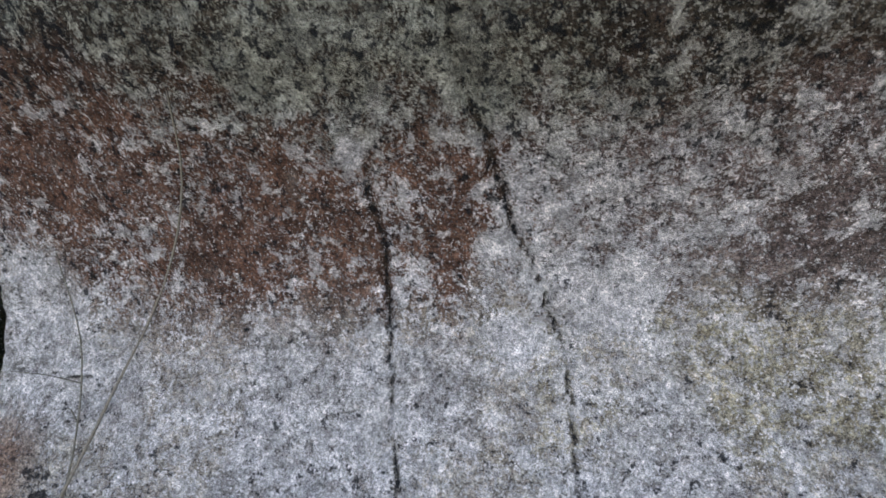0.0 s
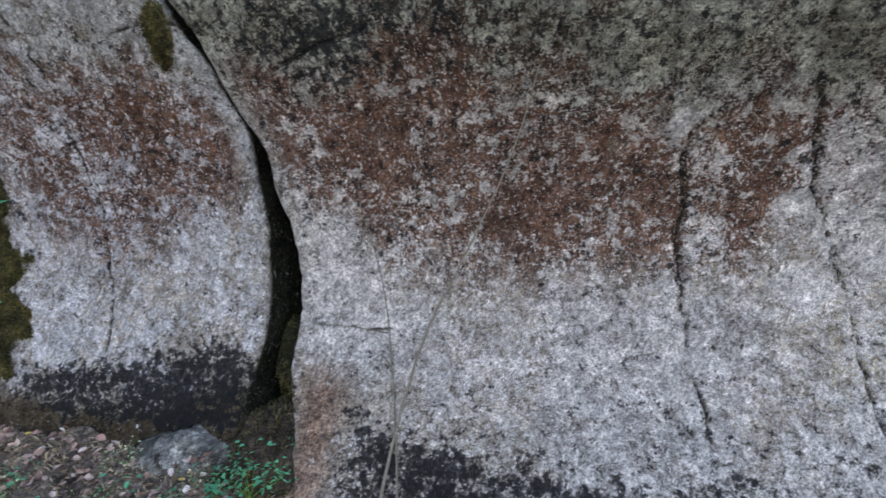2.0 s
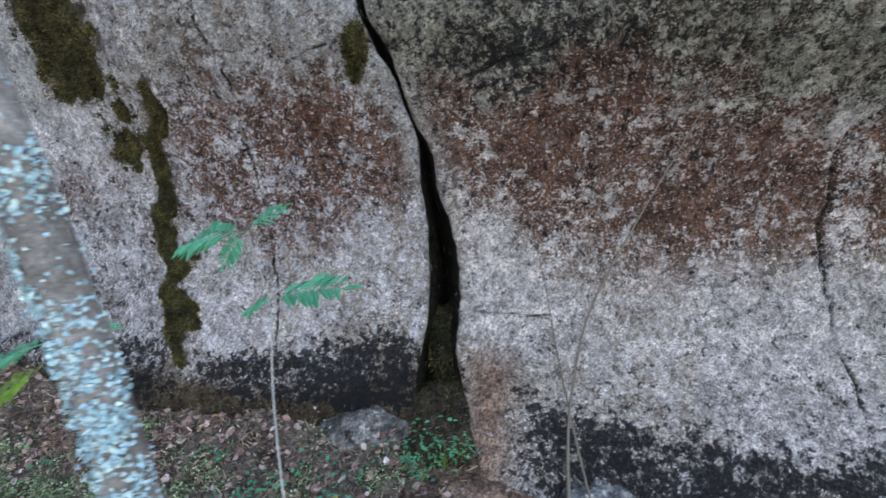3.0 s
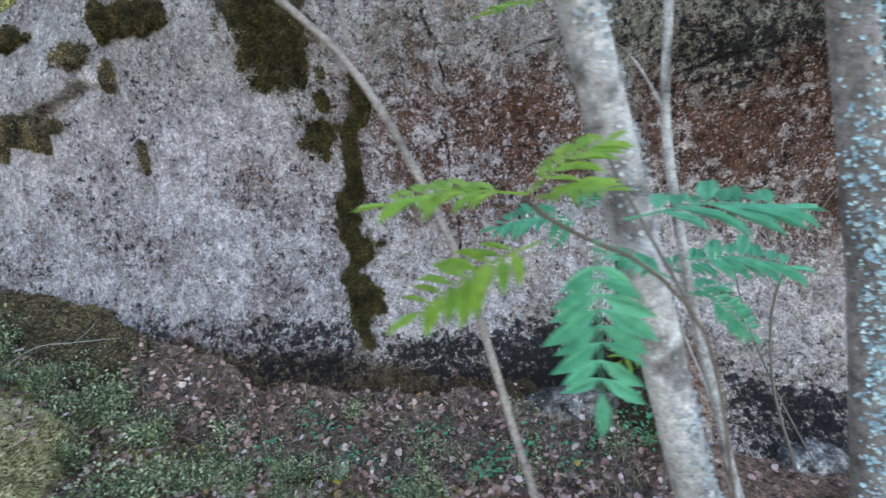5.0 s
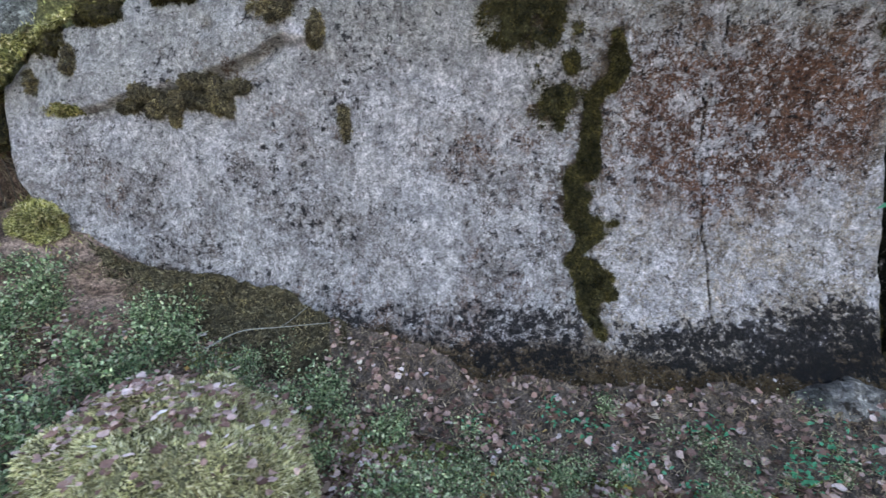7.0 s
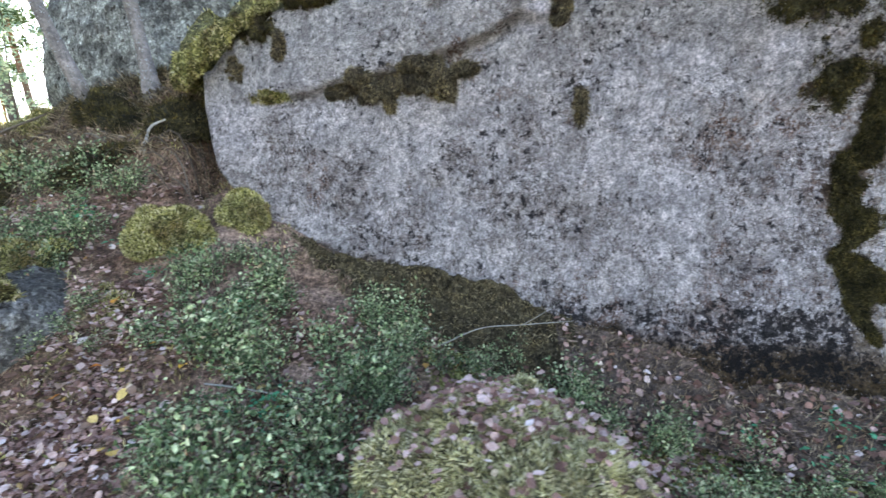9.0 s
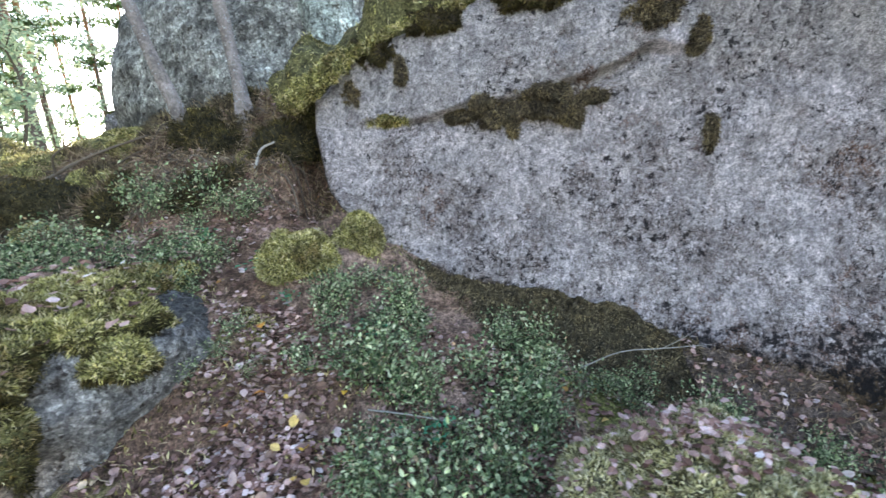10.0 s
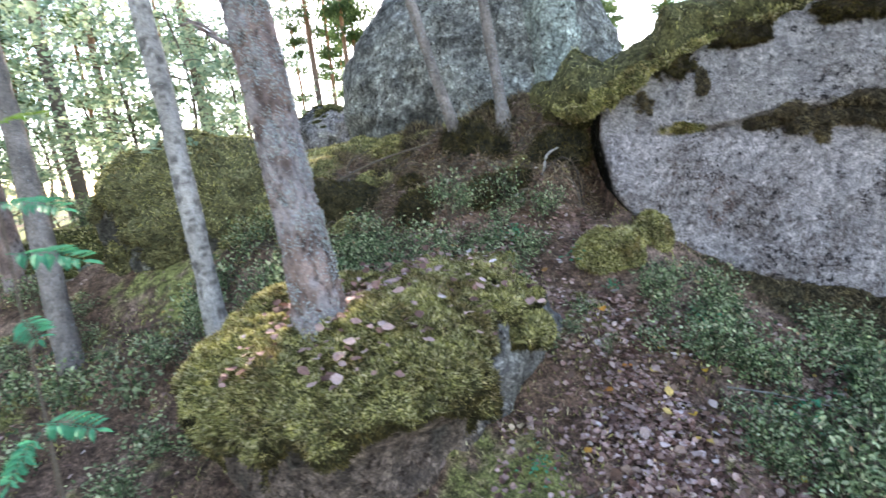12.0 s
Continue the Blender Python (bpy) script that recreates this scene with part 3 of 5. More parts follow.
    black = black + 0.32 * np.exp(-(((x + 1.62) / 0.36) ** 2 + ((z - 2.0) / 0.13) ** 2)) * (1 - over_west)
    # western block: mottled lilac-grey
    blot = fbm(p, 0.32, 4, 48, 0.65)
    col = lay(col, (0.215, 0.212, 0.232), west)
    col = lay(col, (0.15, 0.105, 0.095), 0.8 * west * sstep(0.15, 0.6, fbm(p, 0.3, 4, 49, 0.65)))
    col = lay(col, (0.16, 0.105, 0.085), 0.85 * np.exp(-(((x + 4.1) / 0.4) ** 2 + ((z - 1.62) / 0.3) ** 2)) * sstep(-0.4, 0.4, mid))
    pale = blend(pale, 0.47 + 0.22 * blot + 0.14 * mid + 0.14 * sstep(1.5, 2.2, z), west)
    black = blend(black, 0.16 - 0.14 * blot + 0.09 * mid + 0.05 * sstep(-5.2, -6.2, x) * sstep(1.6, 1.2, z), west)
    green = blend(green, 0.12 + 0.25 * sstep(2.0, 2.3, z), west)
    # pale margin of the fissure
    col = lay(col, (0.30, 0.305, 0.31), 0.55 * rim * sstep(0.5, 0.8, z))
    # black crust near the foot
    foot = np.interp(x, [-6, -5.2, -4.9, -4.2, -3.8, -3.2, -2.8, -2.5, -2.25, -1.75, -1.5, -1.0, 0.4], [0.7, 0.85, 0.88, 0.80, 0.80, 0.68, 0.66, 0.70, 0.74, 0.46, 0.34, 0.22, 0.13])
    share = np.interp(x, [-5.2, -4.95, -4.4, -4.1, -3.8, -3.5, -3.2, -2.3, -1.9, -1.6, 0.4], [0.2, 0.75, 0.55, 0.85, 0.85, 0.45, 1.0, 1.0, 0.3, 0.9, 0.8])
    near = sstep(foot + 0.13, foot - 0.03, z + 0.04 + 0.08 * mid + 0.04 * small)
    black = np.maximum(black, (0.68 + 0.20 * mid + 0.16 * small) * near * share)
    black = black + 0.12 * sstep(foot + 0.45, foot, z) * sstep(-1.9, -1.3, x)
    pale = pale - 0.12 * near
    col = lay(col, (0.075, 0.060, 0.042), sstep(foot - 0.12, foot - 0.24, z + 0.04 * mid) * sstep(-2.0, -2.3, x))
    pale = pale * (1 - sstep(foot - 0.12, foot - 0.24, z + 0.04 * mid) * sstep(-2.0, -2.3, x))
    # bare pinkish rock beside the fissure
    bare = 0.95 * np.exp(-(((x + 1.84 - 0.25 * np.minimum(z - 0.5, 0)) / 0.12) ** 2)) * sstep(0.74, 0.5, z)
    col = lay(col, (0.225, 0.155, 0.125), bare)
    pale, black = pale - 0.25 * bare, black * (1 - bare)
    # broad single crusts
    for cx, cz, r in ((0.17, 1.20, 0.06), (-2.52, 1.24, 0.03), (0.29, 1.16, 0.04), (-0.30, 1.55, 0.05), (-1.75, 1.2, 0.05), (-5.0, 2.3, 0.08), (0.20, 0.85, 0.10), (0.55, 1.0, 0.14), (-3.95, 2.1, 0.10)):
        spot = sstep(r * 1.25, r * 0.6, np.hypot(x - cx, z - cz) + 0.35 * r * small)
        pale = pale + (0.9 - pale) * 0.75 * spot
        black = black * (1 - spot)
        green = green * (1 - spot)
    # dirt in the cuts and under the moss
    wob = 0.022 * fbm(p, 0.14, 4, 34, 0.65)
    for line, wide, deep in CUTS:
        d, _ = along(line, x + wob, z)
        a = 0.93 * np.exp(-((d / (0.55 * wide)) ** 2)) * sstep(-0.5, 0.3, runs + mid + 0.4)
        col = lay(col, (0.03, 0.026, 0.02), a)
        black = np.maximum(black, 0.5 * a)
        pale = pale * (1 - 0.8 * a) + 0.14 * np.exp(-((d / (3.2 * wide)) ** 2)) * (1 - a)
    d, s = along(STREAK_LINE, x + 1.6 * wob, z)
    a = 0.75 * sstep(0.07, 0.02, d + 0.06 * mid + 0.04 * small)
    for cx, cz, rx, rz in STREAKS:
        d = np.hypot((x - cx) / (rx * 1.15), (z - cz) / (rz * 1.15)) + 0.5 * mid + 0.3 * small
        a = np.maximum(a, 0.9 * sstep(1.1, 0.6, d))
    dl, _ = along(LEDGE[1:4], x, z + 0.07)
    a = np.maximum(a, 0.4 * sstep(0.05, 0.0, dl + 0.14 * mid + 0.08 * small + 0.05 * runs))
    # thin moss along the foot
    low_edge = np.interp(x, [-6.6, -5.7, -5.2, -5.1, -4.75, -4.2, -3.7, -3.3, -2.6, -2.2], [1.30, 1.06, 0.92, 0.70, 0.74, 0.50, 0.46, 0.48, 0.42, 0.4])
    a = np.maximum(a, 0.92 * sstep(0.02, -0.04, z - low_edge + 0.05 * mid) * sstep(-2.05, -2.25, x))
    col = lay(col, (0.055, 0.043, 0.026), a)
    pale = pale * (1 - a)
    crust = np.stack([np.clip(pale, 0, 1), np.clip(black * (1 - a), 0, 1), np.clip(green, 0, 1)], -1)
    return np.clip(col * np.array([1.12, 0.98, 0.87]), 0.012, 0.7), crust


def rock_block(name, left_of, right_of, top_of, x_hint, label, mat, deep=2.4, step=0.0115, rims=(0.07, 0.07)):
    """A block with a lichened front, rounded rims and sides that run back."""
    nu, nv = int((x_hint[1] - x_hint[0]) / step), int(3.4 / step)
    r = 0.07
    r_left, r_right = rims

    def rim(q):
        return np.concatenate([np.linspace(0, 0.5 * np.pi * q, 8)[1:], 0.5 * np.pi * q + np.geomspace(0.012, deep, 30)])

    ue = np.concatenate([-rim(r_left)[::-1], np.linspace(0, 1, nu), 1 + rim(r_right)])
    ve = np.concatenate([np.linspace(0, 1, nv), 1 + rim(r)])
    U, V = np.meshgrid(ue, ve)
    lo, ro, to = np.maximum(-U, 0), np.maximum(U - 1, 0), np.maximum(V - 1, 0)
    Uc, Vc = np.clip(U, 0, 1), np.clip(V, 0, 1)
    z = -0.25 + Vc * 3.0
    for _ in range(3):
        x = left_of(z) + r_left + Uc * (right_of(z) - left_of(z) - r_left - r_right)
        z = -0.25 + Vc * (top_of(x) + 0.25 - r)

    def turn(e, r):
        a = np.minimum(e / r, np.pi / 2)
        return r * np.sin(a), r * (1 - np.cos(a)) + np.maximum(e - 0.5 * np.pi * r, 0)

    sl, dl = turn(lo, r_left)
    sr, dr = turn(ro, r_right)
    st, dt = turn(to, r)
    x2, z2 = x - sl + sr, z + st
    y = face_y(x, z) - rock_relief(x2, z2) * np.exp(-2 * (dl + dr + dt)) + dl + dr + dt
    z2 = z2 + 0.25 * np.maximum(dt - r, 0) * sstep(3.0, 2.4, z)
    z2 = z2 - (z2 + 0.25) * sstep(1.5, 2.4, dt)
    x2 = x2 + np.where(right_of(z) < 0, 0.17 * np.minimum(dr, 1.5), 0) - np.where(left_of(z) > -4, 0.17 * np.minimum(dl, 1.5), 0)
    x2 = x2 + 0.05 * fbm(pts3(y, z2, 0), 0.4, 3, 51) * np.minimum(dl + dr, 0.4)
    # Shade is painted into the sides: they turn near-black past each rim.
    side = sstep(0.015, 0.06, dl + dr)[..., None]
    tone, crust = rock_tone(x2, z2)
    side_shade = np.array([0.020, 0.019, 0.011]) * (1 + 0.8 * fbm(pts3(x2, y, z2), 0.12, 4, 55)[..., None])
    tone = tone * (1 - side) + np.maximum(side_shade, 0.006) * side
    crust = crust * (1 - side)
    over = sstep(0.03, 0.12, dt)[..., None]
    tone = tone * (1 - over) + np.array([0.17, 0.16, 0.06]) * over
    crust = crust * (1 - over)
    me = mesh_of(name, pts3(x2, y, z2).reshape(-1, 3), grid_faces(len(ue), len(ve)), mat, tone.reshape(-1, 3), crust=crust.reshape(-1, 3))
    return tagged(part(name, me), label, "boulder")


def jag(z, seed):
    """Uneven run of a broken edge."""
    return 0.022 * fbm(pts3(0 * z, 0, z), 0.16, 4, seed, 0.6)


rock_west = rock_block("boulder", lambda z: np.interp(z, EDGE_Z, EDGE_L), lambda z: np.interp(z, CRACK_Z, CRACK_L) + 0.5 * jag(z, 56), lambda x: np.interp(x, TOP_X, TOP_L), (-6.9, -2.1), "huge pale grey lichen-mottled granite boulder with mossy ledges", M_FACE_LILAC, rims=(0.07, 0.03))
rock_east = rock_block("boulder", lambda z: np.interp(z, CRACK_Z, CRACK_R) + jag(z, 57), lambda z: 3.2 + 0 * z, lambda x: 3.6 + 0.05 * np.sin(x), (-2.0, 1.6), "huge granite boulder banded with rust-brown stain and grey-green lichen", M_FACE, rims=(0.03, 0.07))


# ---- moss ----
def moss_sheet(name, P, cover, thick, count, mat, under, label, seed, length=0.03, width=0.005, droop=0.0, parent=None, lean=0.7, side_mat=None):
    """A cushion over a grid of surface points P (rows, columns), thick where cover is near 1, with blades on it."""
    nv, nu = cover.shape
    f = grid_faces(nu, nv)
    flat = P.reshape(-1, 3)
    nrm = normals_of(flat, f)
    lump = 1 + 0.7 * fbm(flat, 0.14, 4, seed, 0.6)
    c = cover.ravel()
    body = flat + nrm * (thick * lump * np.sqrt(np.clip(c, 0, 1)) - 0.01)[:, None]
    keep = c[f].max(axis=1) > 0.02
    f2 = f[keep]
    used, inv = np.unique(f2, return_inverse=True)
    bv, bf = body[used], inv.reshape(f2.shape)
    n2 = normals_of(bv, bf)
    tone = 0.5 * under * (1 + 0.6 * fbm(bv, 0.07, 4, seed + 1, 0.75)[:, None])
    if parent is None:
        holder = tagged(new(name), label, "moss")
        parent, first, second = holder, "cushion", "moss_fuzz"
    else:
        holder, first, second = parent, "moss_cushion", "moss_fuzz"
    part(first, mesh_of(first, bv, bf, M_SOIL, np.clip(tone, 0.005, 1)), parent)
    r = np.random.default_rng(seed)
    area = np.linalg.norm(np.cross(bv[bf[:, 1]] - bv[bf[:, 0]], bv[bf[:, 3]] - bv[bf[:, 0]]), axis=1)
    pick = r.choice(len(bf), count, p=area / area.sum())
    a, b = r.random((count, 1)), r.random((count, 1))
    q = bv[bf[pick]]
    at = (q[:, 0] * (1 - a) + q[:, 1] * a) * (1 - b) + (q[:, 3] * (1 - a) + q[:, 2] * a) * b
    nn = n2[bf[pick, 0]]
    # Steep sides get side_mat, a darker brown moss with shade in its colour.
    facing_up = nn[:, 2] + 0.5 * fbm(at, 0.2, 3, seed + 2) + 0.15 * r.normal(size=count) > (0.12 if side_mat else -9)
    for chosen, m in ((facing_up, mat), (~facing_up, side_mat)):
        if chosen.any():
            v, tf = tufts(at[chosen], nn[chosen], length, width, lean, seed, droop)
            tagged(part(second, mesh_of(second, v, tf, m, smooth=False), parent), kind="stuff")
    return holder


def wall_patch(cx, cz, rx, rz, step=0.012):
    x, z = np.meshgrid(np.arange(cx - 1.5 * rx, cx + 1.5 * rx, step), np.arange(cz - 1.5 * rz, cz + 1.5 * rz, step))
    y = face_y(x, z) - rock_relief(x, z)
    d = np.hypot((x - cx) / rx, (z - cz) / rz) + 0.8 * fbm(pts3(x, 0, z), 0.09, 5, 61, 0.8) + 0.5 * fbm(pts3(x, 0, z * 0.3), 0.06, 3, 62)
    return pts3(x, y, z), sstep(1.05, 0.7, d)


x, z = np.meshgrid(np.arange(-3.80, -3.25, 0.009), np.arange(0.5, 2.2, 0.009))
d, s = along(STREAK_LINE, x + 0.05 * fbm(pts3(x, 0, z), 0.2, 3, 63), z)
wide = np.interp(s, np.linspace(0, 1, 12), [0.02, 0.032, 0.04, 0.045, 0.05, 0.055, 0.085, 0.02, 0.025, 0.07, 0.05, 0.03])
c = sstep(1.05, 0.65, d / wide + 1.0 * fbm(pts3(x, 0, z), 0.12, 5, 64, 0.75))
moss_sheet("moss_streak", pts3(x, face_y(x, z) - rock_relief(x, z), z), c, 0.022, 26000, M_MOSS_DARK, np.array([0.05, 0.046, 0.018]), "dark olive moss streak running down the granite face", 69, 0.02, 0.003, 0.5)
for k, (cx, cz, rx, rz) in enumerate(STREAKS):
    P, c = wall_patch(cx, cz, rx, rz)
    moss_sheet("moss_patch", P, c, 0.018, int(9000 * (rx * rz * 12) ** 0.8) + 300, M_MOSS_DARK, np.array([0.075, 0.066, 0.032]), "dark olive moss hanging on the granite face", 70 + k, 0.022, 0.003, 0.5)


def ridge_sheet(points, radius, seed, nu=30, nv=120):
    """Grid of points round a lumpy roll laid along a path."""
    path = bend(points, nv)
    v, _ = tube(path, radius * (1 + 0.25 * np.sin(np.linspace(0, 9, nv) + seed) + 0.3 * fbm(path, 0.22, 3, seed)), nu, 0.55, seed)
    v = v.reshape(nv, nu, 3)
    return np.concatenate([v, v[:, :1]], 1)


def dome_sheet(c, a, b, h, turn=0.0, power=2.6, seed=0, rough=0.12, nu=110, nv=60, down=0.35, vpower=None, under_z=None):
    """Grid of points over a rounded block: rows run from its top down past its rim."""
    th = np.linspace(0.02, np.pi * (0.5 + 0.5 * down), nv)
    ph = np.linspace(0, 2 * np.pi, nu)
    T, F = np.meshgrid(th, ph, indexing="ij")

    def sp(v, e):
        return np.sign(v) * abs(v) ** e

    e, ev = 2 / power, 2 / (vpower or power)
    x, y, z = a * sp(np.sin(T), ev) * sp(np.cos(F), e), b * sp(np.sin(T), ev) * sp(np.sin(F), e), h * sp(np.cos(T), ev)
    if under_z is not None:
        cut = 1 - 0.09 * sstep(under_z + 0.05, under_z - 0.12, c[2] + z)
        x, y = x * cut, y * cut
    ct, st = math.cos(radians(turn)), math.sin(radians(turn))
    P = pts3(c[0] + x * ct - y * st, c[1] + x * st + y * ct, c[2] + z)
    size = min(a, b)
    push = rough * (fbm(P, size * 1.1, 3, seed) + 0.45 * fbm(P, size * 0.3, 4, seed + 1, 0.6))
    P[:, -1], push[:, -1] = P[:, 0], push[:, 0]
    out = P - np.array(c)
    return P + out / np.linalg.norm(out, axis=-1, keepdims=True) * push[..., None]


def boulder(label, c, a, b, h, turn, seed, base, moss_from, blades, moss_mat=None, power=2.8, rough=0.12, under=(0.09, 0.09, 0.03), length=0.035, down=0.6, nu=130, nv=80, thick=0.05, lichen=0.5, category="boulder", moss_z=-9.0, vpower=None):
    """A boulder with moss on what faces up. moss_from: least upward slope that carries moss (2: none)."""
    P = dome_sheet(c, a, b, h, turn, power, seed, rough, nu, nv, down, vpower, moss_z if moss_z > 0 else None)
    f = grid_faces(nu, nv)
    flat = P.reshape(-1, 3)
    nrm = normals_of(flat, f)
    if nrm[: nu * 5, 2].mean() < 0:
        f = f[:, ::-1]
        nrm = -nrm
    g1, g2 = fbm(flat, 0.25, 4, seed + 3), fbm(flat, 0.06, 3, seed + 4)
    tone = np.array(base) * (1 + 0.3 * g1 + 0.25 * g2)[:, None]
    pale = (lichen * sstep(0.1, 0.6, g2 + 0.5 * g1))[:, None]
    tone = tone * (1 - pale) + np.array([0.40, 0.42, 0.39]) * pale
    if moss_z > 0:
        earth = sstep(-7.6, -7.9, flat[:, 0])[:, None] * 0.85
        tone = tone * (1 - earth) + np.array([0.115, 0.080, 0.062]) * (1 + 0.6 * g1 + 0.5 * g2)[:, None] * earth
    dark = (0.7 * sstep(0.25, 0.7, -g1 - 0.4 * g2))[:, None]
    tone = tone * (1 - dark) + np.array([0.07, 0.068, 0.06]) * dark
    holder = tagged(new("boulder"), label, category)
    part("stone", mesh_of("stone", flat, f, M_ROCK, np.clip(tone, 0.01, 0.6)), holder)
    if moss_from < 2:
        cover = sstep(moss_from, moss_from + 0.25, nrm[:, 2] + 0.35 * g1)
        cover = (cover * sstep(-0.05, 0.06, flat[:, 2] - moss_z - 0.30 * sstep(-7.95, -7.62, flat[:, 0]) + 0.26 * g1 + 0.12 * fbm(flat, 0.5, 2, seed + 8))).reshape(nv, nu)
        PP, cc = (P[:, ::-1], cover[:, ::-1]) if normals_of(flat, grid_faces(nu, nv))[: nu * 5, 2].mean() < 0 else (P, cover)
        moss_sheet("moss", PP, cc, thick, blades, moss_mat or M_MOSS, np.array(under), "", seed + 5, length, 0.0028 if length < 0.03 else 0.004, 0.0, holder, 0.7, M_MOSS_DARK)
    return holder


# moss roll along the rim of the western boulder
moss_sheet("moss_ridge", ridge_sheet([(-7.32, 3.35, 2.40), (-7.08, 2.95, 2.30), (-6.93, 2.78, 2.36), (-6.70, 2.76, 2.50), (-6.45, 2.74, 2.59), (-6.0, 2.70, 2.70), (-5.5, 2.72, 2.90)], 0.075, 81)[:, ::-1], np.ones((120, 31)), 0.05, 40000, M_MOSS, np.array([0.16, 0.16, 0.055]), "thick yellow-green moss rolled over the boulder rim", 82, 0.026, 0.0035, 0.2)
moss_sheet("moss_ridge", ridge_sheet([(-7.25, 3.6, 2.45), (-6.95, 3.15, 2.44), (-6.5, 3.05, 2.62), (-6.0, 3.0, 2.76), (-5.4, 3.0, 2.94)], 0.24, 83)[:, ::-1], np.ones((120, 31)), 0.05, 18000, M_MOSS, np.array([0.15, 0.14, 0.06]), "flat moss and needle litter on the boulder top", 84, 0.035, 0.004)
# moss and root mats on the ledge
for k, (x, z, rx, rz, t) in enumerate([(-6.04, 2.085, 0.10, 0.03, 0.04), (-5.86, 2.05, 0.07, 0.05, 0.05), (-5.70, 2.075, 0.08, 0.045, 0.05), (-5.52, 2.06, 0.10, 0.09, 0.05), (-5.62, 2.17, 0.10, 0.03, 0.05), (-5.92, 2.15, 0.08, 0.025, 0.05), (-5.43, 2.00, 0.035, 0.08, 0.04), (-5.36, 2.11, 0.07, 0.03, 0.04), (-5.78, 2.01, 0.03, 0.06, 0.03), (-6.72, 2.33, 0.05, 0.13, 0.05), (-6.55, 2.5, 0.14, 0.07, 0.05), (-6.38, 2.38, 0.03, 0.09, 0.04), (-5.08, 2.47, 0.10, 0.06, 0.025), (-4.88, 2.33, 0.035, 0.07, 0.025), (-4.80, 1.86, 0.03, 0.07, 0.02), (-6.2, 2.62, 0.13, 0.06, 0.05), (-5.6, 2.66, 0.16, 0.07, 0.05), (-4.7, 2.62, 0.25, 0.08, 0.05)]):
    P, c = wall_patch(x, z, rx, rz)
    moss_sheet("moss_patch", P, c, t, int(22000 * (rx * rz * 12) ** 0.8) + 400, M_ROOTMAT if k not in (10, 15, 16, 17) else M_MOSS_DARK, np.array([0.085, 0.066, 0.045]), "brown-green moss and root mat caught on the ledge", 90 + k, 0.022, 0.0025, 0.8)
P, c = wall_patch(-6.5, 2.10, 0.10, 0.035)
moss_sheet("moss_patch", P, c, 0.02, 900, M_MOSS, np.array([0.11, 0.11, 0.03]), "small bright green moss patch on granite", 103, 0.02, 0.003)
# brown moss bank at the foot of the western boulder
x, s = np.meshgrid(np.linspace(-6.75, -4.9, 120), np.linspace(0, 1, 26))
top = np.interp(x, [-6.75, -6.2, -5.7, -5.25, -5.1, -4.7, -4.43, -4.18, -3.65, -3.2, -2.35], [1.38, 1.18, 1.06, 0.95, 0.80, 0.72, 0.60, 0.47, 0.43, 0.39, 0.36]) + 0.06 * fbm(pts3(x, 0, 0), 0.2, 5, 104, 0.7)
low = ground_z(x, face_y(x, top) - 0.25, False) - 0.05
z = top + (np.minimum(low, top - 0.1) - top) * s
P = pts3(x, face_y(x, z) - rock_relief(x, z) - 0.02 - 0.22 * s**1.5, z)
moss_sheet("moss_bank", P[::-1], np.ones(x.shape), 0.03, 12000, M_ROOTMAT, np.array([0.11, 0.088, 0.05]), "brown moss bank along the foot of the boulder", 105, 0.03, 0.003, 0.4)

# leaf-strewn soil heaped against the foot further on
x, s = np.meshgrid(np.linspace(-5.0, -2.3, 190), np.linspace(0, 1, 26))
top = np.interp(x, [-5.0, -4.7, -4.43, -4.18, -3.65, -3.2, -2.3], [0.80, 0.70, 0.58, 0.46, 0.42, 0.38, 0.34]) + 0.05 * fbm(pts3(x, 0, 0), 0.2, 4, 106)
low = ground_z(x, face_y(x, top) - 0.32, False) - 0.03
z = top + (np.minimum(low, top - 0.06) - top) * s
soil_bank = pts3(x, face_y(x, z) - rock_relief(x, z) - 0.01 - 0.32 * s**1.3, z)[::-1]
moss_sheet("soil_bank", soil_bank, np.ones(x.shape), 0.03, 5000, M_HAY, np.array([0.17, 0.125, 0.10]), "brown soil bank with leaves along the boulder foot", 107, 0.05, 0.0025, 0.2)

# ---- boulders and mounds ----
ROCK_GREY = (0.20, 0.20, 0.19)
moss_rock = boulder("low granite boulder under a thick cushion of yellow-green moss", (-8.28, 1.68, 0.84), 0.98, 0.72, 0.53, 38, 111, (0.20, 0.195, 0.19), -0.4, 210000, None, 2.3, 0.13, (0.18, 0.17, 0.07), 0.026, thick=0.10, lichen=0.12, moss_z=1.03, vpower=4.0, nu=170, nv=110)
back_rock = boulder("tall grey lichen-spotted granite boulder on the slope", (-8.05, 5.75, 2.4), 1.75, 1.35, 2.1, 4, 121, (0.19, 0.19, 0.175), 3, 0, None, 2.25, 0.15, lichen=0.55, nu=200, nv=150)
slab = boulder("pale green lichened granite slab leaning on the tall boulder", (-7.2, 4.75, 3.0), 0.26, 0.30, 1.3, 20, 131, (0.30, 0.34, 0.31), 3, 0, None, 3.0, 0.06, nu=80, nv=80)
west_rock = boulder("large rounded boulder covered in olive moss", (-10.75, 3.75, 1.35), 1.0, 0.85, 1.2, 10, 141, (0.12, 0.11, 0.095), -0.15, 40000, None, 2.6, 0.14, (0.20, 0.19, 0.09))
flat_rock = boulder("flat mossy stone on the slope", (-12.3, 3.6, 1.25), 0.9, 0.6, 0.4, 0, 151, (0.2, 0.19, 0.17), 0.3, 8000)
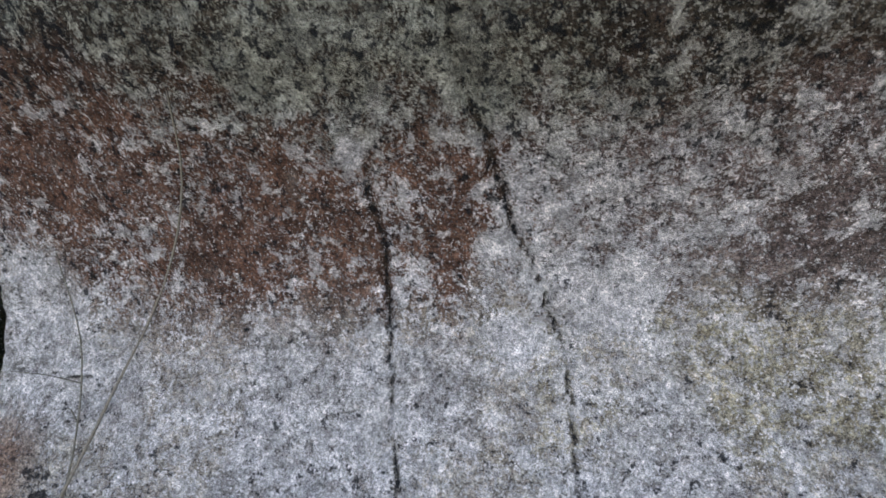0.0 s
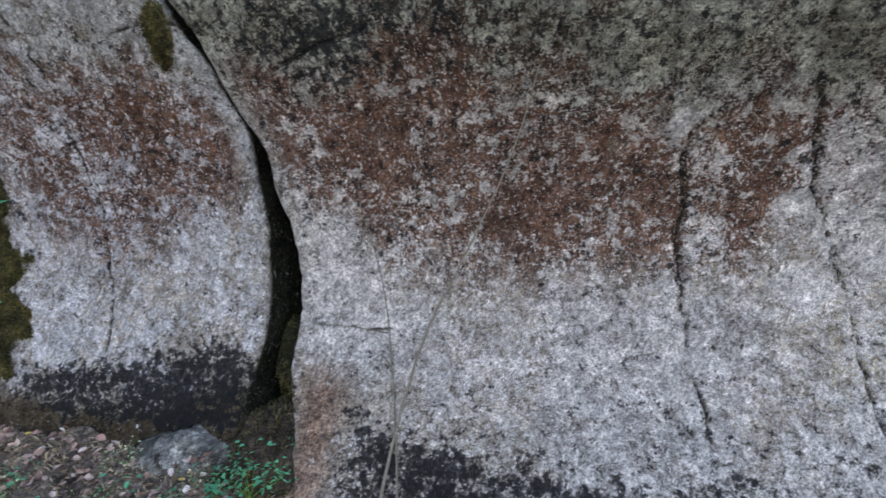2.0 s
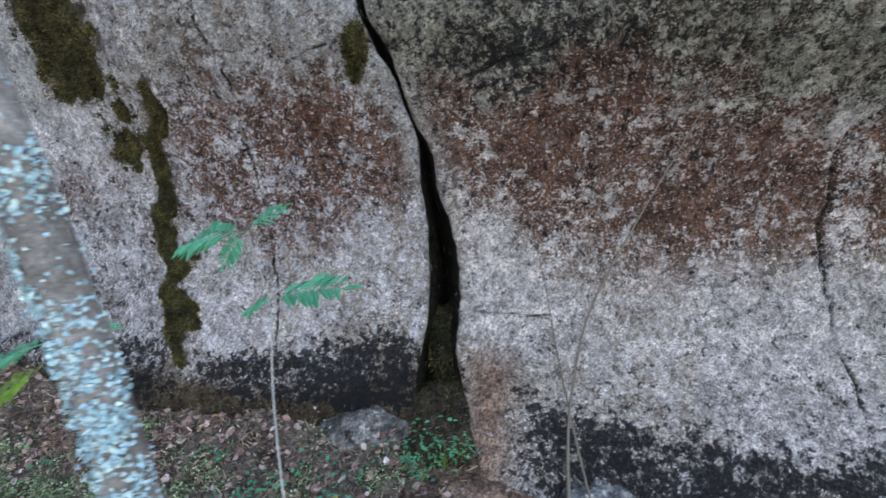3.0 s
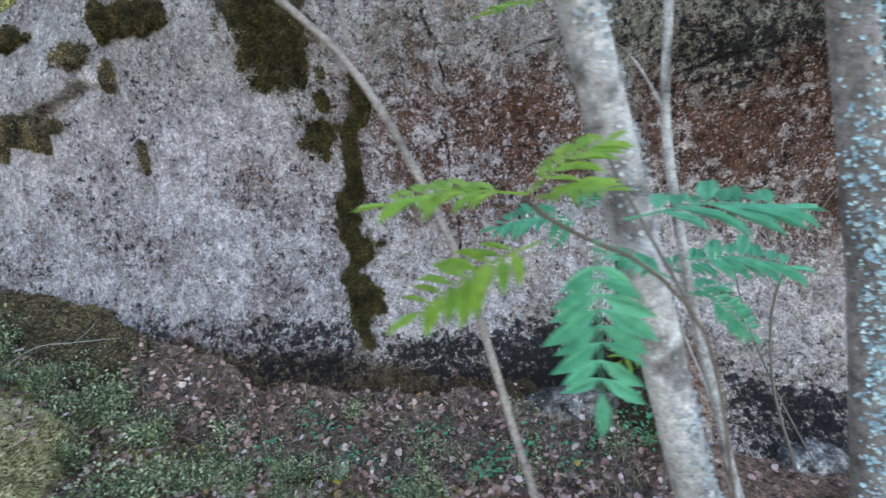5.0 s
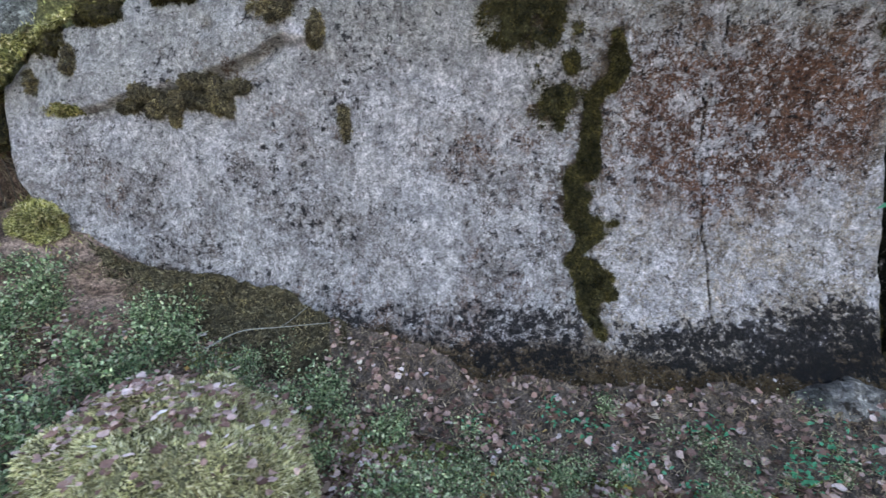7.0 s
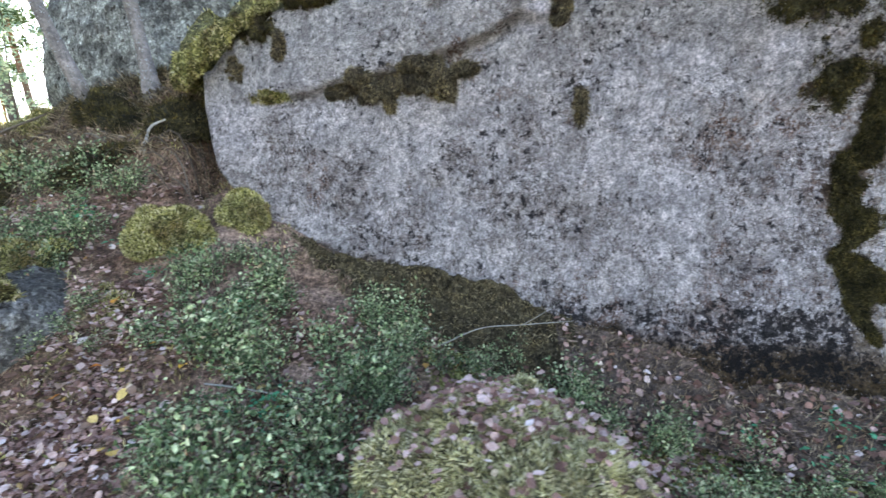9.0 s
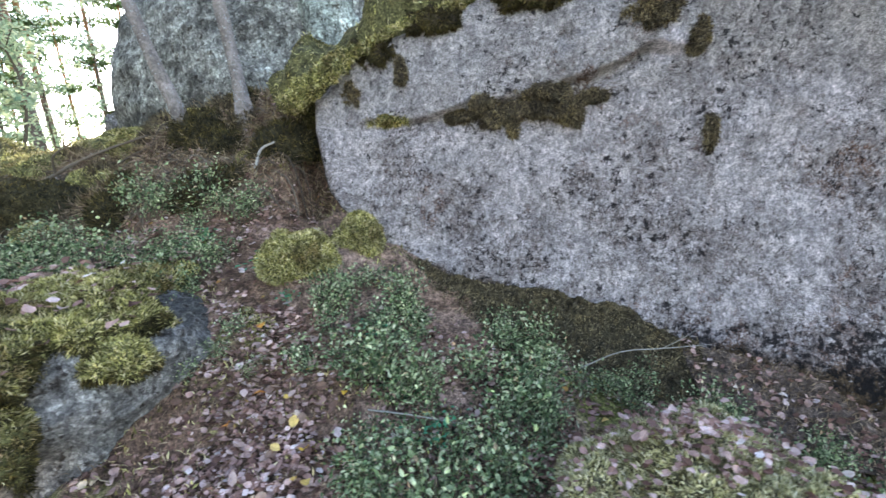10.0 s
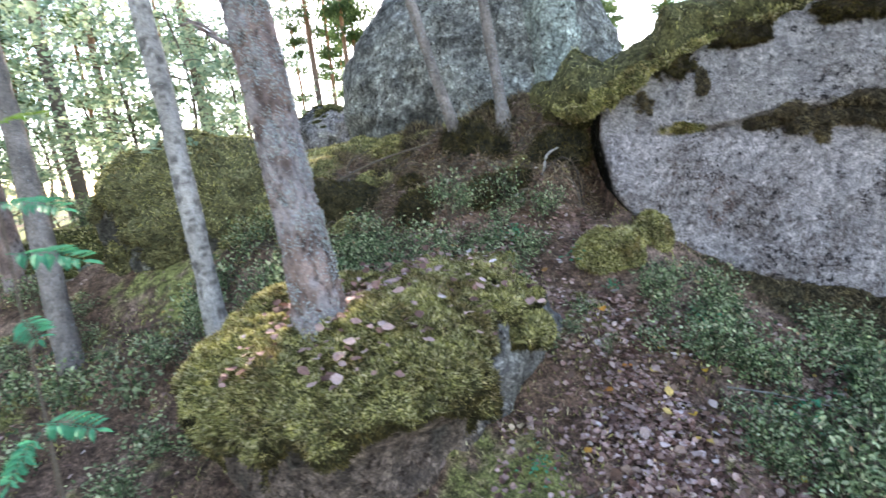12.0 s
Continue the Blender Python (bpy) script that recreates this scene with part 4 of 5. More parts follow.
far_rock = boulder("small grey boulder among the trees", (-11.6, 8.6, 2.75), 0.6, 0.5, 0.55, 0, 161, (0.28, 0.26, 0.27), 0.75, 2000, lichen=0.3)
foot_stone = boulder("small grey stone at the foot of the fissure", (-2.48, 1.68, 0.26), 0.26, 0.14, 0.13, -8, 171, (0.15, 0.135, 0.125), 3, 0, None, 2.6, 0.03, nu=60, nv=40, lichen=0.1, category="stone")
east_stone = boulder("grey stone half buried below the fissure", (-1.45, 1.35, 0.03), 0.16, 0.12, 0.12, 0, 172, (0.15, 0.14, 0.135), 3, 0, None, 2.6, 0.03, nu=60, nv=40, lichen=0.1, category="stone")
bank_stone = boulder("small dark stone in the bank", (-8.35, 2.95, 1.74), 0.10, 0.09, 0.09, 0, 173, (0.13, 0.125, 0.12), 0.7, 300, nu=50, nv=30, rough=0.03, lichen=0.1, category="stone")


def cushion(label, c, a, b, h, seed, blades, mat=None, under=(0.22, 0.21, 0.09), length=0.022):
    P = dome_sheet(c, a, b, h, 0, 2.2, seed, 0.05 * min(a, b) / 0.2, 80, 40, 0.3)
    nrm = normals_of(P.reshape(-1, 3), grid_faces(80, 40))
    if nrm[:400, 2].mean() < 0:
        P = P[:, ::-1]
    return moss_sheet("moss_cushion", P, np.ones((40, 80)), 0.02, blades, mat or M_MOSS, np.array(under), label, seed, length, 0.0032), P


mound, mound_P = cushion("low mossy mound strewn with fallen leaves", (-5.42, 1.22, 0.42), 0.50, 0.40, 0.43, 181, 60000, M_MOSS_PALE, (0.30, 0.27, 0.15), 0.025)
cushion("dark moss and debris wedged in the fissure", (-2.05, 2.12, 0.42), 0.10, 0.16, 0.34, 187, 6000, M_MOSS_DARK, (0.04, 0.034, 0.02))
cushion("brown earth and moss spilling from the fissure", (-2.1, 1.76, 0.18), 0.24, 0.25, 0.27, 188, 5000, M_MOSS_DARK, (0.075, 0.05, 0.036))
cushion("rounded yellow-green moss cushion on the bank", (-7.02, 2.36, 1.40), 0.20, 0.17, 0.14, 182, 16000)
cushion("rounded yellow-green moss cushion against the boulder", (-6.72, 2.62, 1.42), 0.12, 0.10, 0.14, 183, 9000)
cushion("small moss cushion beside the leaf path", (-7.2, 2.05, 1.05), 0.14, 0.12, 0.14, 184, 4000, None, (0.08, 0.07, 0.03))
cushion("mossy hummock by the leaf path", (-7.05, 2.0, 0.85), 0.16, 0.14, 0.2, 185, 4500, M_MOSS_DARK, (0.07, 0.06, 0.03))
cushion("mossy hummock on the slope", (-9.1, 3.1, 1.75), 0.35, 0.2, 0.22, 186, 5000, M_MOSS_DARK, (0.07, 0.06, 0.03))


# clods of earth, roots and moss on the bank between the boulders
bank_rng = np.random.default_rng(61)
for k in range(34):
    bx, by = float(bank_rng.uniform(-9.3, -7.2)), float(bank_rng.uniform(2.75, 4.1))
    ba = float(bank_rng.uniform(0.07, 0.20))
    bz = float(ground_z(bx, by)) - 0.25 * ba
    if k % 4 == 0:
        cushion("small olive moss cushion on the earthy bank", (bx, by, bz), ba, ba * 0.8, ba * 0.75, 800 + k, 2600)
    elif k % 4 == 1:
        cushion("brown clod of roots and dead moss on the bank", (bx, by, bz), ba, ba * 0.8, ba * 0.9, 800 + k, 2600, M_MOSS_DARK, (0.05, 0.042, 0.022), 0.05)
    else:
        cushion("brown clod of earth and root fibres on the bank", (bx, by, bz), ba, ba * 0.7, ba * 0.9, 800 + k, 2600, M_ROOTMAT, (0.075, 0.052, 0.036), 0.07)
for k, (bx, by, ba, bb, bh) in enumerate([(-9.7, 3.9, 0.55, 0.4, 0.22), (-9.1, 4.5, 0.6, 0.45, 0.2), (-9.95, 3.2, 0.35, 0.28, 0.25), (-8.75, 3.95, 0.3, 0.25, 0.16)]):
    cushion("broad sunlit yellow-green moss hummock on the slope", (bx, by, float(ground_z(bx, by)) - 0.05), ba, bb, bh, 850 + k, 14000)


# ---- trees ----
def bark_tone(v, kind, seed):
    n, m = fbm(v * [1, 1, 0.4], 0.06, 3, seed), fbm(v * [1, 1, 2.5], 0.05, 3, seed + 1)
    if kind == "pine":
        t = np.array([0.23, 0.165, 0.145]) * (1 + 0.6 * n)[:, None]
        a = sstep(0.2, 0.6, fbm(v, 0.16, 3, seed + 2) + 0.3 * n + 0.35)[:, None] * 0.6
        t = t * (1 - a) + np.array([0.28, 0.26, 0.265]) * a
        c = 0.8 * sstep(0.16, 0.03, abs(fbm(v * [1, 1, 0.4], 0.045, 3, seed + 3)))[:, None]
        return np.clip(t * (1 - c) + np.array([0.05, 0.035, 0.03]) * c, 0.01, 1)
    if kind == "birch":
        t = np.array([0.33, 0.31, 0.29]) * (1 + 0.25 * n)[:, None]
        d = sstep(0.2, 0.55, m)[:, None] * 0.75
        return np.clip(t * (1 - d) + np.array([0.06, 0.05, 0.045]) * d, 0.01, 1)
    if kind == "alder":
        t = np.array([0.19, 0.165, 0.15]) * (1 + 0.4 * n)[:, None]
        d = sstep(0.3, 0.7, m)[:, None] * 0.6
        return np.clip(t * (1 - d) + np.array([0.09, 0.08, 0.07]) * d, 0.01, 1)
    return np.array([0.22, 0.19, 0.165]) * (1 + 0.25 * n)[:, None]


def tree(name, label, category, points, radii, kind, seed, flakes=0, flake_side=None, limbs=(), sides=40, rows=260, rough=0.12, lichen=None):
    """Trunk along a path with limbs and lichen flakes. limbs: (points, radius)."""
    holder = tagged(new(name), label, category)
    path = bend(points, rows)
    reach = np.concatenate([[0], np.cumsum(np.linalg.norm(np.diff(np.array(points, float), axis=0), axis=1))])
    rad = np.interp(np.linspace(0, reach[-1], rows), reach, radii)
    v, f = tube(path, rad, sides, rough, seed, kind == "pine")
    part("trunk", mesh_of("trunk", v, f, M_BARK, bark_tone(v, kind, seed)), holder)
    for pts, r in limbs:
        p = bend(pts, 14)
        bv, bf = tube(p, np.linspace(r, r * 0.35, 14), 7, 0.2, seed + 9)
        part("branch", mesh_of("branch", bv, bf, M_BARK, bark_tone(bv, kind, seed) * 0.8), holder)
    if flakes:
        r = np.random.default_rng(seed)
        nrm = normals_of(v, f)
        if ((v - np.repeat(path, sides, 0)) * nrm).sum() < 0:
            nrm = -nrm
        w = sstep(-0.3, 0.6, fbm(v, 0.10, 4, seed + 20, 0.7) + 0.1) + 0.05
        if flake_side is not None:
            w = w * sstep(-0.2, 0.6, nrm @ np.array(flake_side))
        w = w * (v[:, 2] < path[0, 2] + 3.5)
        pick = r.choice(len(v), flakes, p=w / w.sum())
        at = v[pick] + r.normal(size=(flakes, 3)) * 0.003
        n = nrm[pick] + 0.5 * r.normal(size=(flakes, 3))
        n /= np.linalg.norm(n, axis=1, keepdims=True)
        fw = np.cross(n, r.normal(size=(flakes, 3)))
        size = r.uniform(0.004, 0.010, flakes)
        lv, lf = leaf_cards(at + n * 0.002, fw, n, size, size * 0.9, 0.4)
        tagged(part("lichen", mesh_of("lichen", lv, lf, lichen or M_LICHEN, smooth=False), holder, "blue-grey leafy lichen flakes"), kind="stuff")
    return holder


def crown(holder, centre, spread, clumps, per, size, mat, seed, flat=0.5):
    """A loose crown: many leaves in clumps round a centre."""
    r = np.random.default_rng(seed)
    c = np.array(centre) + r.normal(size=(clumps, 3)) * np.array(spread)
    at = (c[:, None] + r.normal(size=(clumps, per, 3)) * np.array([0.16, 0.16, 0.08]) * max(spread[0], 0.4)).reshape(-1, 3)
    n = len(at)
    up = r.normal(size=(n, 3)) * flat + [0, 0, 1]
    v, f = leaf_cards(at, r.normal(size=(n, 3)) * [1, 1, 0.4], up, r.uniform(0.7, 1.3, n) * size, r.uniform(0.5, 0.8, n) * size, 0.2)
    tagged(part("crown", mesh_of("crown", v, f, mat, smooth=False), holder), kind="stuff")


pine = tree("pine_tree", "old pine trunk with flaky reddish bark and pale lichen", "tree", [(-8.43, 1.24, 1.25), (-8.44, 1.25, 1.5), (-8.47, 1.27, 1.78), (-8.53, 1.29, 2.37), (-8.72, 1.36, 4.2), (-9.0, 1.5, 9.0)], [0.17, 0.115, 0.102, 0.096, 0.088, 0.05], "pine", 201, 13000, (0.75, -0.6, 0), [([(-8.55, 1.32, 2.62), (-8.78, 1.42, 2.70), (-9.0, 1.5, 2.85)], 0.018), ([(-8.82, 1.44, 2.74), (-8.9, 1.42, 2.80), (-8.98, 1.38, 2.78)], 0.008)], 90, 900, 0.13)
crown(pine, (-9.1, 1.6, 9.0), (1.1, 1.1, 0.9), 90, 40, 0.12, M_NEEDLE, 202)
birch = tree("birch_tree", "slender pale birch with dark bark scars", "tree", [(-9.56, 1.95, 1.0), (-9.60, 1.98, 1.5), (-9.65, 2.03, 2.2), (-9.76, 2.10, 3.4), (-10.2, 2.2, 7.0)], [0.085, 0.066, 0.062, 0.058, 0.03], "birch", 211, 900)
crown(birch, (-10.2, 2.2, 6.6), (0.9, 0.9, 1.0), 70, 40, 0.06, M_FAR, 212)
alder = tree("alder_tree", "grey-brown leaning alder trunk in the hollow", "tree", [(-10.9, 2.0, 0.4), (-10.94, 2.02, 0.74), (-11.1, 2.18, 1.7), (-11.33, 2.38, 2.84), (-11.8, 2.6, 7.0)], [0.10, 0.085, 0.08, 0.07, 0.03], "alder", 221, 600)
crown(alder, (-11.9, 2.8, 5.2), (1.0, 1.0, 1.3), 90, 40, 0.07, M_FAR, 222)
tree("alder_tree", "dark forked alder trunk behind the hollow", "tree", [(-12.6, 3.0, 0.3), (-12.7, 3.05, 1.8), (-13.1, 3.2, 4.0), (-13.6, 3.4, 8.0)], [0.13, 0.11, 0.09, 0.04], "pine", 225, 0, None, [([(-12.7, 3.05, 1.9), (-12.75, 3.1, 2.6), (-13.3, 3.2, 4.5)], 0.06)])
bank_tree = tree("spruce_tree", "thin lichen-grey trunk rooted in the bank", "tree", [(-7.92, 3.42, 1.55), (-8.08, 3.40, 2.25), (-8.22, 3.38, 2.8), (-8.36, 3.4, 3.4), (-8.9, 3.5, 6.5)], [0.16, 0.056, 0.045, 0.042, 0.03], "alder", 231, 1600)
tree("spruce_tree", "thin lichen-grey trunk beside the tall boulder", "tree", [(-7.62, 3.45, 1.6), (-7.69, 3.56, 2.45), (-7.74, 3.62, 2.9), (-7.79, 3.62, 3.4), (-8.0, 3.7, 6.5)], [0.18, 0.058, 0.046, 0.043, 0.03], "alder", 235, 1600)
tree("rowan_tree", "slender rowan trunk thick with blue-grey leafy lichen", "tree", [(-2.36, 0.10, 0.0), (-2.39, 0.105, 0.7), (-2.415, 0.105, 1.05), (-2.455, 0.105, 1.5), (-2.50, 0.105, 1.8), (-2.58, 0.1, 2.6), (-2.7, 0.1, 4.5)], [0.045, 0.034, 0.032, 0.031, 0.03, 0.025, 0.015], "alder", 241, 11000, (0.2, -0.8, 0), (), 36, 320, lichen=M_LICHEN_BLUE)
tree("rowan_tree", "slender leaning rowan trunk with pale bark and lichen", "tree", [(-2.47, 0.22, 0.0), (-2.63, 0.17, 0.7), (-2.715, 0.14, 1.04), (-2.835, 0.12, 1.6), (-2.89, 0.1, 1.83), (-3.08, 0.1, 2.8), (-3.28, 0.1, 4.5)], [0.042, 0.036, 0.035, 0.033, 0.031, 0.025, 0.014], "birch", 245, 2600, (0.6, -0.6, 0), (), 36, 320)
bare = tree("rowan_sapling", "thin bare grey sapling leaning over the path", "sapling", [(-2.83, 0.3, 0.05), (-3.00, 0.23, 1.06), (-3.12, 0.22, 1.57), (-3.24, 0.22, 1.82), (-3.34, 0.21, 1.93), (-3.6, 0.2, 2.3)], [0.009, 0.0078, 0.0072, 0.0068, 0.0062, 0.005], "sapling", 251, 0, None, [([(-3.225, 0.22, 1.83), (-3.23, 0.22, 1.95), (-3.21, 0.22, 2.3)], 0.0055)], 12, 80, 0.08)
fork = tree("rowan_sapling", "thin pale sapling with a side twig", "sapling", [(-2.42, 0.3, 0.05), (-2.53, 0.3, 0.88), (-2.64, 0.3, 1.44), (-2.665, 0.3, 1.68), (-2.655, 0.3, 1.87), (-2.63, 0.3, 2.4)], [0.011, 0.010, 0.0095, 0.009, 0.008, 0.005], "birch", 255, 0, None, [([(-2.665, 0.3, 1.68), (-2.74, 0.29, 1.79), (-2.84, 0.28, 1.85)], 0.0035)], 10, 70, 0.08)


# ---- rowan leaves ----
def rowan_leaf(parent, base, tip, mat, seed, droop=0.15, face=(0, -0.5, 1)):
    """A feathered leaf: a stalk, paired leaflets and one at the end."""
    r = np.random.default_rng(seed)
    b, t = np.array(base, float), np.array(tip, float)
    d = t - b
    ln = np.linalg.norm(d)
    path = bend([b, b + d * 0.5 + [0, 0, droop * ln * 0.5], t], 9)
    up = np.array(face, float)
    pieces = [tube(path, np.linspace(0.0013, 0.0006, 9), 5)]
    at, fw, upn, le = [], [], [], []
    for k in range(8):
        s = 0.20 + 0.095 * k
        q = path[0] + (path[-1] - path[0]) * s + [0, 0, droop * ln * 0.5 * math.sin(math.pi * s)]
        side = np.cross(d / ln, up)
        for sg in (-1, 1):
            at.append(q)
            fw.append(sg * side / np.linalg.norm(side) + 0.55 * d / ln + r.normal(size=3) * 0.10)
            upn.append(up + r.normal(size=3) * 0.25)
            le.append(ln * 0.40 * (1.0 - 0.30 * abs(k - 3.0) / 4) * r.uniform(0.9, 1.1))
    at.append(path[-1] - d * 0.08)
    fw.append(d)
    upn.append(up)
    le.append(ln * 0.3)
    le = np.array(le)
    pieces.append(leaf_cards(np.array(at), np.array(fw), np.array(upn), le, le * 0.31, 0.12))
    v, f = joined(pieces)
    ob = part("leaf", mesh_of("leaf", v, f, mat, smooth=False), parent)
    return ob


def shrub(label, stems, leaves, seed, radius=0.005, mat=None):
    holder = tagged(new("rowan_seedling"), label, "sapling")
    for k, pts in enumerate(stems):
        n = 26
        v, f = tube(bend(pts, n), np.linspace(radius, radius * 0.45, n) * (1 if k == 0 else 0.6), 7, 0.1, seed)
        part("stem", mesh_of("stem", v, f, mat or M_TWIG), holder)
    for k, (b, t, young, face) in enumerate(leaves):
        rowan_leaf(holder, b, t, M_ROWAN_YOUNG if young else M_ROWAN, seed + k, 0.12, face)
    return holder


FLAT = (0, -0.35, 1)
shrub("young rowan with fresh green feathered leaves over the path", [[(-2.58, 0.12, 0.05), (-2.685, 0.07, 1.05), (-2.798, -0.016, 1.40), (-2.90, -0.08, 1.50), (-2.997, -0.135, 1.555), (-3.053, -0.217, 1.598)], [(-2.798, -0.016, 1.40), (-2.86, 0.1, 1.62), (-2.91, 0.19, 1.85), (-2.90, 0.2, 2.0)]], [
    ((-3.05, -0.217, 1.60), (-3.165, -0.20, 1.602), True, (0, -0.25, 1)), ((-3.05, -0.217, 1.60), (-2.97, -0.19, 1.635), True, (-0.3, -0.5, 1)),
    ((-3.04, -0.21, 1.595), (-3.0, -0.26, 1.60), True, (0, -0.4, 1)),
    ((-2.96, -0.185, 1.566), (-2.805, -0.18, 1.558), False, (0, -0.3, 1)), ((-2.99, -0.20, 1.555), (-3.005, -0.235, 1.425), False, (0, -1, 0.25)),
    ((-3.04, -0.21, 1.56), (-3.15, -0.22, 1.512), True, (0.2, -0.4, 1)), ((-2.80, 0.0, 1.475), (-2.66, -0.01, 1.447), False, (0, -0.45, 1)), ((-2.78, -0.01, 1.43), (-2.73, -0.03, 1.37), False, (0, -0.8, 0.6)),
    ((-2.82, 0.0, 1.45), (-2.90, 0.02, 1.49), False, FLAT), ((-2.91, 0.19, 1.86), (-3.01, 0.18, 1.845), True, FLAT), ((-2.90, 0.19, 1.86), (-2.83, 0.18, 1.88), True, FLAT)], 261, 0.0045)
shrub("thin rowan seedling with teal-green feathered leaves", [[(-2.30, 0.40, 0.05), (-2.40, 0.48, 0.75), (-2.44, 0.62, 1.05), (-2.47, 0.76, 1.23), (-2.55, 0.9, 1.36), (-2.61, 1.02, 1.415)]], [
    ((-2.62, 1.02, 1.41), (-2.89, 1.13, 1.37), False, (0, -0.6, 1)), ((-2.61, 1.02, 1.41), (-2.50, 1.08, 1.475), False, (0, -0.5, 1)), ((-2.63, 1.02, 1.41), (-2.70, 1.0, 1.31), False, (0, -0.8, 0.6)),
    ((-2.47, 0.76, 1.235), (-2.57, 0.84, 1.195), False, (0, -0.5, 1)), ((-2.47, 0.76, 1.24), (-2.25, 0.74, 1.255), False, (0, -0.4, 1))], 271, 0.004, M_PALE_TWIG)
shrub("low rowan seedling with ragged green leaves", [[(-2.69, 0.35, 0.1), (-2.69, 0.3, 0.8), (-2.66, 0.292, 1.32)]], [
    ((-2.66, 0.292, 1.32), (-2.77, 0.285, 1.285), False, FLAT), ((-2.65, 0.292, 1.32), (-2.55, 0.296, 1.33), False, FLAT), ((-2.68, 0.29, 1.28), (-2.786, 0.27, 1.203), True, FLAT)], 291, 0.004)

shrub("young rowan with teal-green leaves at the edge of the hollow", [[(-9.05, 0.42, 0.45), (-9.02, 0.45, 1.2), (-8.98, 0.46, 1.8), (-8.95, 0.48, 2.35)], [(-9.03, 0.44, 1.15), (-8.92, 0.38, 1.35), (-8.86, 0.33, 1.48)]], [
    ((-8.97, 0.47, 2.10), (-8.80, 0.52, 2.06), False, FLAT), ((-8.98, 0.46, 1.95), (-8.78, 0.53, 1.90), False, FLAT), ((-8.98, 0.46, 2.0), (-9.1, 0.3, 1.98), False, FLAT),
    ((-8.86, 0.33, 1.48), (-8.70, 0.37, 1.44), False, FLAT), ((-8.87, 0.34, 1.45), (-8.86, 0.22, 1.36), False, (0, -0.8, 0.6)), ((-8.99, 0.46, 1.75), (-8.86, 0.40, 1.70), False, FLAT), ((-8.96, 0.48, 2.3), (-8.84, 0.55, 2.34), True, FLAT)], 281, 0.006)


# ---- twigs leaning on the rock ----
def twig(label, pts, r, mat, seed, sub=()):
    holder = tagged(new("twig"), label, "twig")
    for k, line in enumerate([pts, *sub]):
        n = 20
        v, f = tube(bend(line, n), np.linspace(r, r * 0.4, n) * (1 if k == 0 else 0.55), 6, 0.25, seed + k)
        part("stem" if k == 0 else "branch", mesh_of("twig", v, f, mat), holder)
    return holder


def on_face(x, z, off):
    return (x, float(face_y(np.float64(x), np.float64(z))) - off, z)


twig("thin dark dead stem leaning on the rock face", [on_face(-1.60, 0.1, 0.1), on_face(-1.51, 0.38, 0.07), on_face(-1.31, 0.82, 0.05), on_face(-1.20, 0.99, 0.05), on_face(-1.02, 1.30, 0.05), on_face(-0.90, 1.55, 0.05), on_face(-0.83, 1.78, 0.05)], 0.008, M_TWIG, 301)
twig("thin dark upright stem against the rock face", [on_face(-1.5, 0.1, 0.08), on_face(-1.50, 0.32, 0.05), on_face(-1.51, 0.62, 0.04), on_face(-1.52, 0.90, 0.04), on_face(-1.57, 1.28, 0.04)], 0.0055, M_TWIG, 302, [[on_face(-1.52, 0.76, 0.04), on_face(-1.66, 0.79, 0.04), on_face(-1.86, 0.81, 0.03)], [on_face(-1.51, 0.62, 0.04), on_face(-1.56, 0.67, 0.04), on_face(-1.62, 0.62, 0.04)]])
twig("bleached silver root standing out of the bank", [(-7.44, 2.85, 1.70), (-7.41, 2.83, 1.82), (-7.38, 2.86, 1.92), (-7.35, 2.9, 2.02), (-7.27, 2.95, 2.06)], 0.016, M_PALE_TWIG, 303)
twig("pale dead stick in the bank", [(-8.93, 3.22, 1.55), (-8.96, 3.22, 1.72), (-9.0, 3.24, 1.85), (-9.06, 3.3, 1.98)], 0.011, M_PALE_TWIG, 304)
twig("fallen dead branch along the bank", [(-9.6, 3.4, 1.75), (-9.1, 3.35, 2.0), (-8.7, 3.3, 2.12), (-8.25, 3.2, 2.2)], 0.018, M_TWIG, 305, [[(-9.1, 3.35, 2.0), (-9.0, 3.25, 2.12), (-8.8, 3.2, 2.2)]])
twig("thin dry stick among the bilberries", [(-6.95, 1.75, 0.93), (-6.7, 1.7, 0.86), (-6.4, 1.62, 0.84), (-6.15, 1.6, 0.78)], 0.006, M_PALE_TWIG, 306)
twig("dark fallen stick beside the path", [(-7.5, 1.0, 0.66), (-7.2, 1.15, 0.70), (-6.95, 1.35, 0.76), (-6.85, 1.5, 0.80)], 0.008, M_TWIG, 307)
twig("dry forked stick below the boulder", [(-5.6, 2.02, 0.78), (-5.4, 2.0, 0.86), (-5.2, 2.0, 0.86), (-4.95, 2.02, 0.85)], 0.0035, M_PALE_TWIG, 308, [[(-5.2, 2.0, 0.86), (-5.1, 1.98, 0.92), (-5.02, 1.97, 0.98)]])


